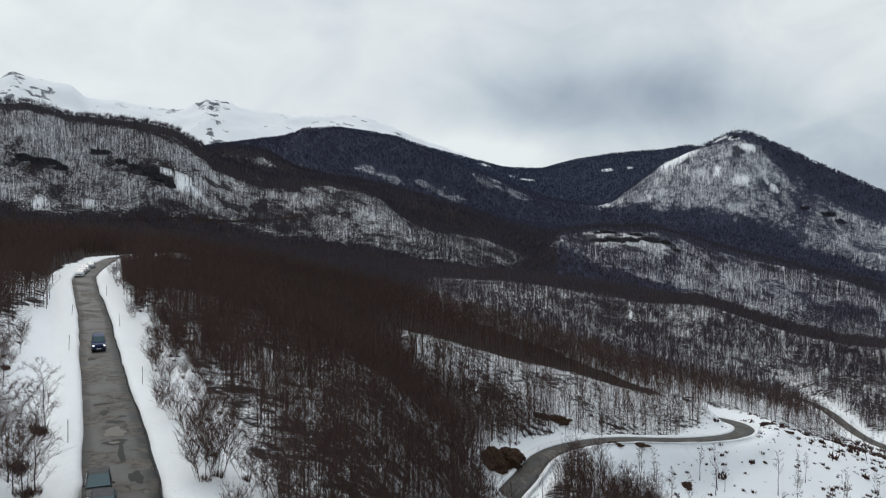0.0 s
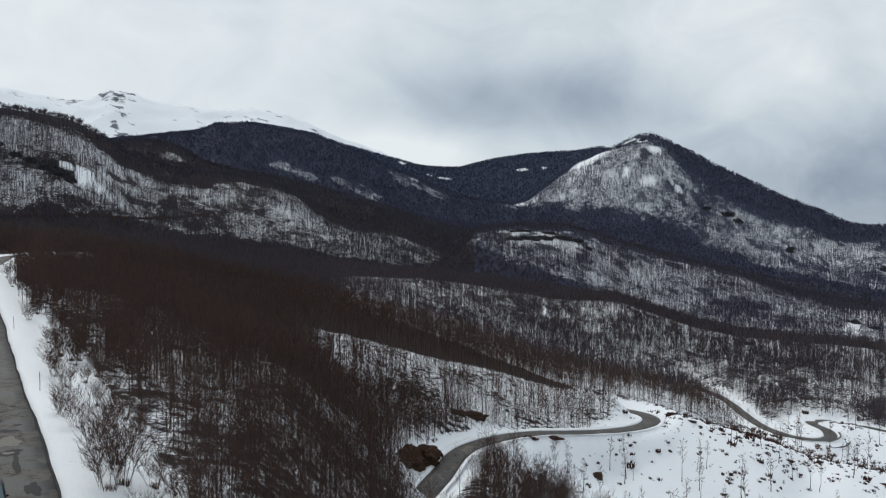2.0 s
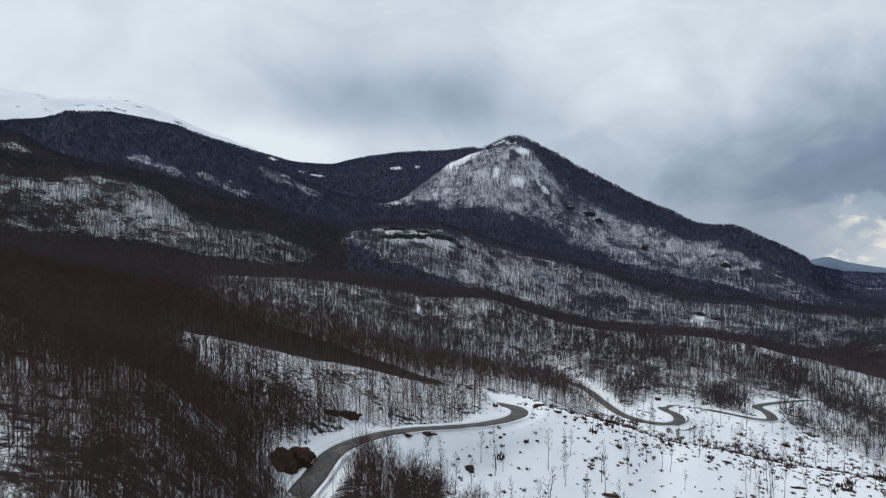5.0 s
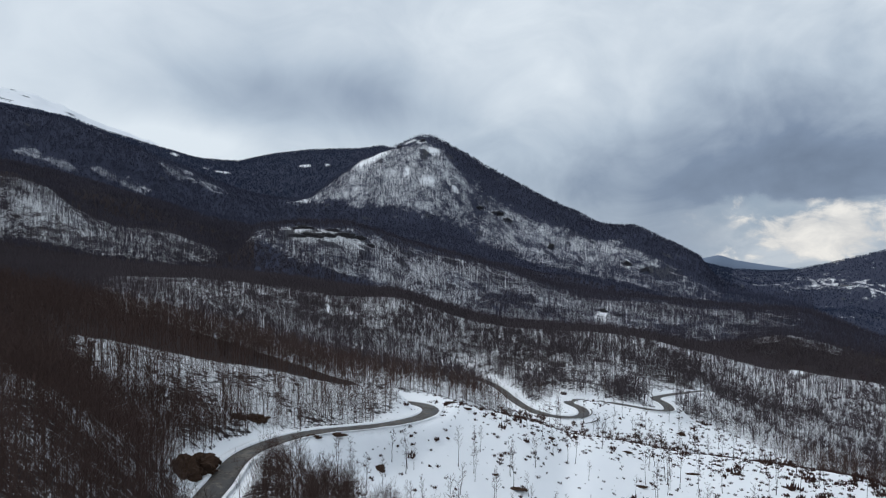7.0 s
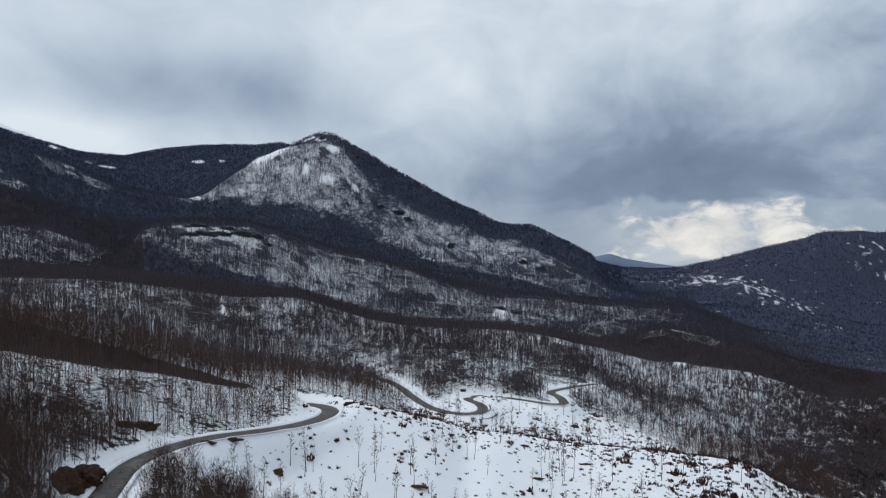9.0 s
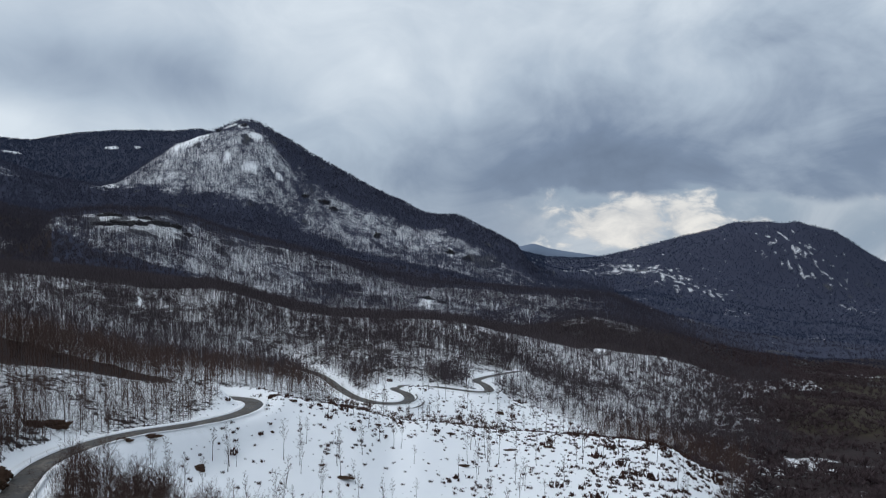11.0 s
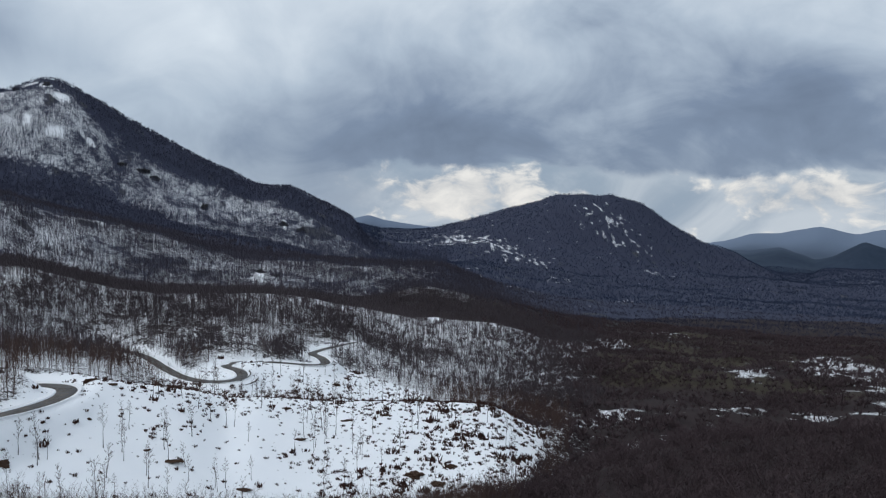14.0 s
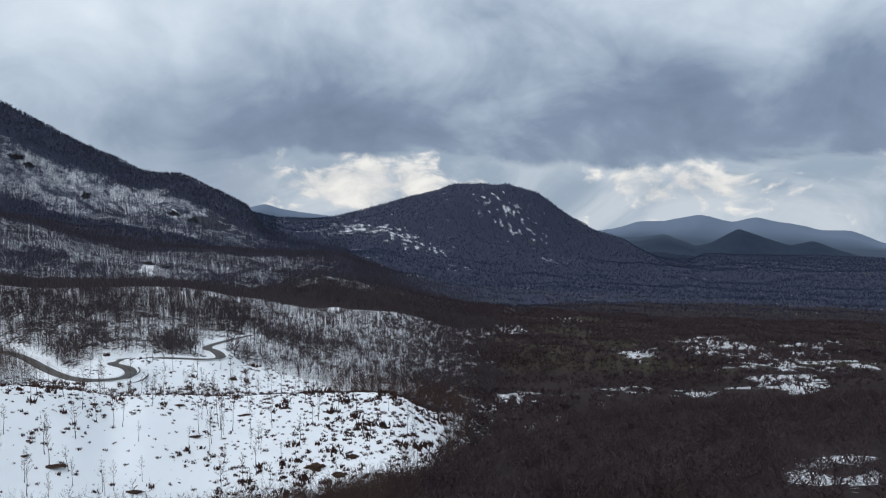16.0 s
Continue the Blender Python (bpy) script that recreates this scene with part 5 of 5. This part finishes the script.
wood("gully_scrub", "reddish-brown leafless scrub in the gully", ROUND, x[ok], y[ok], rng.uniform(0.3, 0.75, ok.sum()), TWIG, rng)


def outcrop(name, label, category, group, mat, b, d, w, depth, h, seed):
    """A lumpy bank of rock or earth, sunk into the slope."""
    bm = bmesh.new()
    bmesh.ops.create_icosphere(bm, subdivisions=4, radius=1.0)
    off = Vector((seed * 7.1, seed * 3.3, 0))
    for q in bm.verts:
        n1 = noise.noise(q.co * 1.6 + off)
        n2 = noise.noise(q.co * 4.5 + off)
        n3 = noise.noise(q.co * 10.0 + off)
        c = q.co * (1 + 0.55 * n1 + 0.34 * n2 + 0.2 * n3)
        ledge = math.floor(c.z * 4 + 0.8 * n1) / 4 if mat is STONE else c.z
        q.co = Vector((c.x * w, c.y * depth, (0.4 * c.z + 0.6 * ledge) * h))
    ob = new(name, bpy.data.meshes.new(name))
    bm.to_mesh(ob.data)
    bm.free()
    ob.data.materials.append(mat)
    px, py = spot(b, d)
    if mat is EARTH:
        for q in ob.data.vertices:
            q.co *= 0.68
    ob.matrix_basis = pose(px, py, float(land(np.array([px]), np.array([py]))[0]), 0, 0, -b + rng.uniform(-12, 12))
    return tagged(ob, label, category, group)


for k, (b, d, w, dp, h) in enumerate([(19.3, 177, 2.2, 1.5, 1.6), (30.2, 189, 4.6, 1.4, 0.5), (28.6, 192, 1.5, 0.7, 0.4), (43.0, 318, 2.6, 1.5, 1.5), (49.5, 195, 3.4, 2.6, 1.5),
                                      (51.5, 190, 2.6, 2.2, 1.2), (52.5, 200, 2.2, 1.6, 1.0), (40.0, 215, 3.2, 0.9, 0.5), (35.6, 182, 3.4, 1.0, 0.6), (24.7, 200, 0.9, 0.6, 0.5),
                                      (47.0, 236, 2.5, 1.0, 0.6), (44.0, 232, 3.0, 0.8, 0.6), (39.0, 236, 2.5, 0.8, 0.5), (33.0, 230, 2.6, 0.8, 0.5), (25.0, 228, 3.0, 0.9, 0.6),
                                      (26.2, 224, 2.4, 0.7, 0.5)]):
    outcrop("earth_bank", "dark bare earth and turf showing through the snow", "earth bank", "bare banks on the snowfield", EARTH, b, d, w, dp, h, k)
for k, (b, d, w, dp, h) in enumerate([(5.0, 146, 5.5, 3.6, 4.6), (4.1, 142, 4.2, 3.0, 4.0), (6.0, 150, 3.2, 2.2, 2.8), (9.2, 180, 5.0, 1.6, 1.8), (8.0, 178, 3.0, 1.4, 1.5),
                                      (15.6, 176, 4.2, 0.9, 0.7), (13.8, 172, 3.0, 0.9, 0.8)]):
    outcrop("cut_bank", "dark rocky earth cutting beside the lower road", "rock bank", "cuttings by the lower road", EARTH, b, d, w, dp, h, 40 + k)
CRAGS = [(-22.6, 768, 9, 5, 7), (-21.9, 760, 7, 4, 5), (-21.2, 752, 5, 3, 4), (-23.6, 776, 6, 3, 4), (-24.6, 784, 6, 3, 4), (-26.0, 800, 8, 4, 4),
         (-29.6, 775, 11, 4, 5), (-30.8, 776, 8, 4, 4), (-28.5, 770, 6, 3, 4), (12.4, 912, 11, 4, 3), (13.6, 922, 13, 5, 4), (14.8, 930, 10, 5, 5), (16.3, 945, 12, 4, 5), (17.4, 955, 8, 4, 4),
         (13.0, 958, 12, 4, 3), (15.2, 962, 9, 4, 3), (18.3, 945, 6, 4, 3), (28.6, 1525, 11, 6, 6), (29.4, 1512, 8, 5, 6), (27.2, 1527, 8, 5, 5), (32.9, 1448, 6, 5, 12),
         (38.8, 1437, 8, 6, 7), (40.2, 1425, 10, 5, 6), (37.0, 930, 6, 4, 3), (38.2, 922, 5, 3, 3), (22.4, 1690, 7, 5, 5), (20.6, 1700, 6, 4, 4), (28.0, 505, 3, 2, 1.5), (30.3, 508, 4, 2, 1.4)]
for k, (b, d, w, dp, h) in enumerate(CRAGS):
    outcrop("rock_outcrop", "dark broken rock outcrop on the wooded slope", "rock", "outcrops on the hills", STONE, b, d, w, dp, h, 60 + k)

# forest track cut into the left hill
track = centre_line([(-26.0, 690, 36), (-24.6, 689, 36.4), (-23.6, 691, 37.5), (-20.8, 697, 38.9), (-18.0, 711, 40.8), (-15.0, 731, 43.5), (-12.0, 754, 47.1), (-11.0, 762, 48)], 6.0)
track[:, 2] = land(track[:, 0], track[:, 1]) + 0.5
v, q = ribbon(track, np.array([-2.3, -2.0, 0.0, 1.8, 2.0]), np.array([-2.5, 0.3, 0.3, 0.2, -2.0]))
tagged(new("forest_track", raw_mesh("forest_track", v, q, EARTH)), "dark forest track cut along the wooded hillside", "track", kind="structure")


# low stone walls that hold up the bend of the lower road
WALLSTONE = simple("grey_stone_wall", (0.13, 0.125, 0.12), 0.9, 0.0, 0.5, 1.2)
bend = ROADS[2][0]
bb, br = bearing_of(bend[:, 0], bend[:, 1])
keep = np.where((bb > 31.8) & (br < 312))[0]
for drop, out, h in ((0.0, 3.1, 0.7), (-2.0, 6.2, 1.0)):
    run = bend[keep[0]:keep[-1]]
    v, q = ribbon(run, np.array([out, out, out + 0.45, out + 0.45]), np.array([drop - 2.5, drop + h, drop + h, drop - 2.5]))
    tagged(new("retaining_wall", raw_mesh("retaining_wall", v, q, WALLSTONE, False)), "low grey stone wall holding up the road bend", "wall", "walls below the bend")

# ---------------------------------------------------------------- snow stakes along the road
STAKE_RED = simple("stake_brown", (0.10, 0.055, 0.045), 0.6)
STAKE_DARK = simple("stake_black", (0.03, 0.03, 0.03), 0.6)


def stake(b, d, h):
    px, py = spot(b, d)
    z = float(land(np.array([px]), np.array([py]))[0])
    ob = thing("snow_stake", "thin dark marker pole standing in the roadside snow", "marker pole", "snow stakes along the road", at=pose(px, py, z, rng.normal(0, 2), rng.normal(0, 2), 0))
    for name, lo, hi, m in (("pole", -0.2, h * 0.8, STAKE_RED), ("tip", h * 0.8, h, STAKE_DARK)):
        bm = bmesh.new()
        bmesh.ops.create_cone(bm, cap_ends=True, segments=8, radius1=0.03, radius2=0.026, depth=hi - lo, matrix=Matrix.Translation((0, 0, (lo + hi) / 2)))
        part(name, bm, m, ob)


for b, d, h in [(-27.9, 57.3, 2.1), (-27.9, 96.5, 2.4), (-27.75, 120.6, 2.2), (-23.0, 76.2, 2.2), (-24.6, 111.7, 2.2), (-25.5, 138.3, 2.2)]:
    stake(b, d, h)


# ---------------------------------------------------------------- cars
def paint(name, color, metal=0.0):
    m, t, s = material(name)
    p = node(t, "ShaderNodeNewGeometry").outputs["Position"]
    n = cloud_noise(t, p, 3.0, 4.0)
    t.links.new(blend(t, n, tuple(c * 0.85 for c in color), color), s.inputs["Base Color"])
    t.links.new(smooth(t, n, 0.3, 0.7, 0.35, 0.55), s.inputs["Roughness"])
    s.inputs["Metallic"].default_value = metal
    s.inputs["Specular IOR Level"].default_value = 0.12
    return m


GLASS, T_, S_ = material("sky_teal_glass")
# teal base colour paints in the sky mirrored by the glass
S_.inputs["Base Color"].default_value = (0.035, 0.080, 0.095, 1)
S_.inputs["Roughness"].default_value = 0.06
S_.inputs["Specular IOR Level"].default_value = 0.8
RUBBER = simple("rubber", (0.02, 0.02, 0.021), 0.85)
RIM = simple("alloy", (0.42, 0.42, 0.43), 0.35, 0.9)
TRIM = simple("black_plastic", (0.025, 0.025, 0.027), 0.6)
LAMP, T_, S_ = material("headlight_lens")
S_.inputs["Base Color"].default_value = (0.75, 0.78, 0.8, 1)
S_.inputs["Roughness"].default_value = 0.1
S_.inputs["Emission Color"].default_value = (1, 0.97, 0.9, 1)
S_.inputs["Emission Strength"].default_value = 0.0
LIT, T_, S_ = material("headlight_lit")
S_.inputs["Base Color"].default_value = (0.8, 0.8, 0.8, 1)
S_.inputs["Emission Color"].default_value = (1, 0.97, 0.9, 1)
S_.inputs["Emission Strength"].default_value = 2.5
PLATE = simple("plate_white", (0.7, 0.7, 0.7), 0.5)


def loft(sections):
    """A closed shell through rings of points."""
    bm = bmesh.new()
    rings = [[bm.verts.new(p) for p in ring] for ring in sections]
    for a, b in zip(rings, rings[1:]):
        for k in range(len(a)):
            j = (k + 1) % len(a)
            bm.faces.new((a[k], a[j], b[j], b[k]))
    bm.faces.new(rings[0][::-1])
    bm.faces.new(rings[-1])
    bmesh.ops.recalc_face_normals(bm, faces=bm.faces)
    for f in bm.faces:
        f.smooth = True
    for e in bm.edges:
        e.smooth = e.calc_face_angle(0) < 0.45
    return bm


def ring_xz(y, w, z0, z1, top=0.86, belt=0.55):
    """Rounded cross-section of a car body at length y."""
    zb = z0 + (z1 - z0) * belt
    pts = [(-w * 0.90, z0), (-w * 0.98, z0 + 0.08), (-w, zb), (-w * (top + 0.06), z1 - 0.05), (-w * top, z1),
           (0, z1 + 0.025), (w * top, z1), (w * (top + 0.06), z1 - 0.05), (w, zb), (w * 0.98, z0 + 0.08), (w * 0.90, z0)]
    return [(px, y, pz) for px, pz in pts]


def quad_panel(corners, thick=0.012):
    bm = bmesh.new()
    vs = [bm.verts.new(c) for c in corners]
    f = bm.faces.new(vs)
    g = bmesh.ops.extrude_face_region(bm, geom=[f])
    n = f.normal.copy()
    f.normal_update()
    for q in g["geom"]:
        if isinstance(q, bmesh.types.BMVert):
            q.co += f.normal * thick
    bmesh.ops.recalc_face_normals(bm, faces=bm.faces)
    return bm


def block(cx, cy, cz, sx, sy, sz, bevel=0.02):
    bm = bmesh.new()
    bmesh.ops.create_cube(bm, size=1.0)
    for q in bm.verts:
        q.co = Vector((q.co.x * sx + cx, q.co.y * sy + cy, q.co.z * sz + cz))
    bmesh.ops.bevel(bm, geom=bm.edges[:], offset=bevel, segments=2, affect="EDGES")
    return bm


def make_car(label, mat, length, half, roof, bonnet, group, lit=False, van=False):
    """A car whose front looks along -y, on its wheels at z = 0."""
    ob = thing("van" if van else "car", label, "van" if van else "car", group)
    f, r = -length / 2, length / 2
    z0 = 0.22
    screen0 = f + (0.75 if van else 0.95)
    screen1 = f + (1.35 if van else 1.90)
    tail1 = r - (0.12 if van else 0.55)
    part("body", loft([ring_xz(f, half * 0.80, z0 + 0.12, bonnet * 0.72), ring_xz(f + 0.10, half * 0.93, z0, bonnet * 0.86), ring_xz(f + 0.45, half, z0, bonnet * 0.95),
                       ring_xz(screen0, half, z0, bonnet), ring_xz(screen0 + 0.6, half, z0, bonnet + 0.03), ring_xz(r - 0.7, half, z0, bonnet + 0.05),
                       ring_xz(r - 0.15, half * 0.97, z0, bonnet + 0.03), ring_xz(r, half * 0.86, z0 + 0.12, bonnet - 0.05)]), mat, ob)
    hw, rw = half * 0.93, half * 0.76
    b0 = bonnet - 0.02
    cabin = loft([[(-hw, screen0, b0), (-hw * 0.99, screen0, b0 + 0.02), (hw * 0.99, screen0, b0 + 0.02), (hw, screen0, b0)],
                  [(-hw, screen1, b0), (-rw, screen1, roof - 0.05), (rw, screen1, roof - 0.05), (hw, screen1, b0)],
                  [(-hw, screen1 + 0.4, b0), (-rw, screen1 + 0.4, roof), (rw, screen1 + 0.4, roof), (hw, screen1 + 0.4, b0)],
                  [(-hw, tail1 - 0.2, b0), (-rw, tail1 - 0.2, roof - 0.03), (rw, tail1 - 0.2, roof - 0.03), (hw, tail1 - 0.2, b0)],
                  [(-hw * 0.97, r - 0.08, b0), (-hw * 0.95, r - 0.1, b0 + 0.03), (hw * 0.95, r - 0.1, b0 + 0.03), (hw * 0.97, r - 0.08, b0)]])
    bmesh.ops.bevel(cabin, geom=[e for e in cabin.edges if e.calc_face_angle(0) > 0.5], offset=0.05, segments=2, affect="EDGES")
    part("cabin", cabin, mat, ob)
    k = 0.10
    part("windscreen", quad_panel([(-hw * 0.92, screen0 + 0.05, b0 + 0.10), (hw * 0.92, screen0 + 0.05, b0 + 0.10),
                                   (rw * 0.93, screen1 - 0.06, roof - 0.045), (-rw * 0.93, screen1 - 0.06, roof - 0.045)], 0.02), GLASS, ob, "dark reflecting windscreen")
    for sgn in (-1, 1):
        sw = quad_panel([(sgn * (hw + 0.02), screen1 - 0.1, b0 + 0.06), (sgn * (hw + 0.015), tail1 - 0.3, b0 + 0.06),
                         (sgn * (rw + 0.055), tail1 - 0.45, roof - 0.1), (sgn * (rw + 0.055), screen1 + 0.25, roof - 0.1)], 0.012)
        part("side_window", sw, GLASS, ob)
        part("headlight", block(sgn * half * 0.70, f + 0.10, bonnet * 0.74, half * 0.36, 0.16, 0.16, 0.04), LIT if lit else LAMP, ob, "clear headlight")
        part("wing_mirror", block(sgn * (half + 0.05), screen0 + 0.45, b0 + 0.10, 0.15, 0.09, 0.11, 0.03), TRIM, ob)
        for wy in (f + 0.78, r - 0.75):
            m = Matrix.Translation((sgn * (half - 0.10), wy, 0.31)) @ Matrix.Rotation(radians(90), 4, "Y")
            w = bmesh.new()
            bmesh.ops.create_cone(w, cap_ends=True, segments=20, radius1=0.31, radius2=0.31, depth=0.2, matrix=m)
            wheel = part("wheel", w, RUBBER, ob, "black tyre")
            w = bmesh.new()
            bmesh.ops.create_cone(w, cap_ends=True, segments=14, radius1=0.19, radius2=0.21, depth=0.21, matrix=m)
            part("rim", w, RIM, wheel)
    part("bumper", block(0, f + 0.02, 0.36, half * 1.72, 0.16, 0.22, 0.05), mat if not van else TRIM, ob)
    part("grille", block(0, f - 0.01, bonnet * 0.66, half * 0.8, 0.10, 0.12, 0.03), TRIM, ob)
    part("plate", block(0, f - 0.075, 0.42, 0.5, 0.02, 0.11, 0.005), PLATE, ob, "blank white plate")
    part("rear_window", quad_panel([(hw * 0.85, r - 0.06, b0 + 0.08), (-hw * 0.85, r - 0.06, b0 + 0.08), (-rw * 0.9, tail1 - 0.16, roof - 0.08), (rw * 0.9, tail1 - 0.16, roof - 0.08)], 0.02), GLASS, ob)
    return ob


def park(ob, dist, offset):
    """Stands a car on the upper road, so far from the camera and so far to the side, front to the camera."""
    line = ROADS[0][0]
    ahead = line[:, 1] > 5
    i = int(np.argmin(np.where(ahead, np.abs(np.hypot(line[:, 0], line[:, 1]) - dist), 1e9)))
    p, t = line[i], line[i + 1] - line[i - 1]
    t = t / np.linalg.norm(t)
    ob.matrix_basis = pose(p[0] + t[1] * offset, p[1] - t[0] * offset, p[2] + 0.045, math.degrees(math.asin(t[2])), 0, math.degrees(math.atan2(-t[0], t[1])))


PARKED = "cars parked along the road"
park(make_car("dark grey hatchback parked on the asphalt beside the snow", paint("grey_paint", (0.028, 0.030, 0.033)), 3.8, 0.73, 1.48, 0.90, PARKED), 46.2, -1.25)
park(make_car("grey-blue car parked close in front of the hatchback", paint("slate_paint", (0.032, 0.036, 0.042)), 3.9, 0.74, 1.45, 0.90, PARKED), 42.0, -0.95)
park(make_car("blue van driving down the road with headlights on", paint("blue_paint", (0.03, 0.05, 0.12)), 4.2, 0.80, 1.75, 1.05, "", True, True), 98.0, -0.05)
for dist, off, nm, col in ((170.0, -1.15, "white", (0.72, 0.73, 0.74)), (175.5, -1.15, "silver", (0.35, 0.36, 0.38)), (181.0, -1.15, "white", (0.70, 0.71, 0.72)), (193.0, -1.15, "pale grey", (0.5, 0.52, 0.54))):
    park(make_car(nm + " car parked at the edge of the bend", paint(nm.replace(" ", "_") + "_paint", col, 0.1), 4.1, 0.86, 1.48, 0.95, "cars parked at the bend"), dist, off)


# ---------------------------------------------------------------- potholes and patches in the upper road
WET = simple("wet_hollow", (0.014, 0.013, 0.013), 0.6, 0.0, 0.3, 5.0)
PATCHED = simple("pale_patch", (0.20, 0.185, 0.165), 0.9, 0.0, 0.25, 4.0)


def road_patch(name, label, mat, dist, offset, length, width, seed, lift):
    line = ROADS[0][0]
    i = int(np.argmin(np.where(line[:, 1] > 5, np.abs(np.hypot(line[:, 0], line[:, 1]) - dist), 1e9)))
    p, t = line[i], line[i + 1] - line[i - 1]
    t = t / np.linalg.norm(t)
    n = 28
    v = [(0.0, 0.0)]
    for k in range(n):
        a = 6.28318 * k / n
        w = 1 + 0.10 * math.sin(a * 2 + seed * 1.3) + 0.14 * math.sin(a * 3 + seed) + 0.12 * math.sin(a * 5 + seed * 2.3) + 0.07 * math.sin(a * 9 + seed)
        v.append((math.cos(a) * width * w, math.sin(a) * length * w))
    slope_z = t[2]
    pts = np.array([(p[0] + t[1] * (offset + a) + t[0] * b, p[1] - t[0] * (offset + a) + t[1] * b,
                     p[2] + slope_z * b + 0.06 - 0.0165 * abs(offset + a) + lift) for a, b in v])
    f = np.array([(0, k + 1, (k + 1) % n + 1) for k in range(n)])
    return tagged(new(name, raw_mesh(name, pts, f, mat)), label, "road surface", kind="structure")


for k, (d, o, l, w, kind_) in enumerate([(66.4, -0.4, 0.9, 0.35, 0), (62.9, 0.25, 0.45, 0.65, 0), (60.9, 0.1, 1.3, 0.8, 1), (57.7, 0.05, 0.8, 0.75, 0), (57.3, -0.05, 0.3, 0.35, 1), (69.4, -0.4, 0.3, 0.9, 0),
                                         (54.0, 0.3, 2.6, 0.2, 0), (72.5, 0.95, 0.4, 0.3, 0), (92.5, -0.9, 0.8, 0.55, 0), (64.8, 0.9, 0.35, 0.3, 0), (49.0, 0.9, 1.2, 0.45, 0)]):
    road_patch("pothole" if kind_ == 0 else "asphalt_patch", "damp broken hollow in the asphalt" if kind_ == 0 else "pale worn patch of asphalt",
               WET if kind_ == 0 else PATCHED, d, o, l, w, k * 1.7, 0.006 + 0.004 * (k % 3))
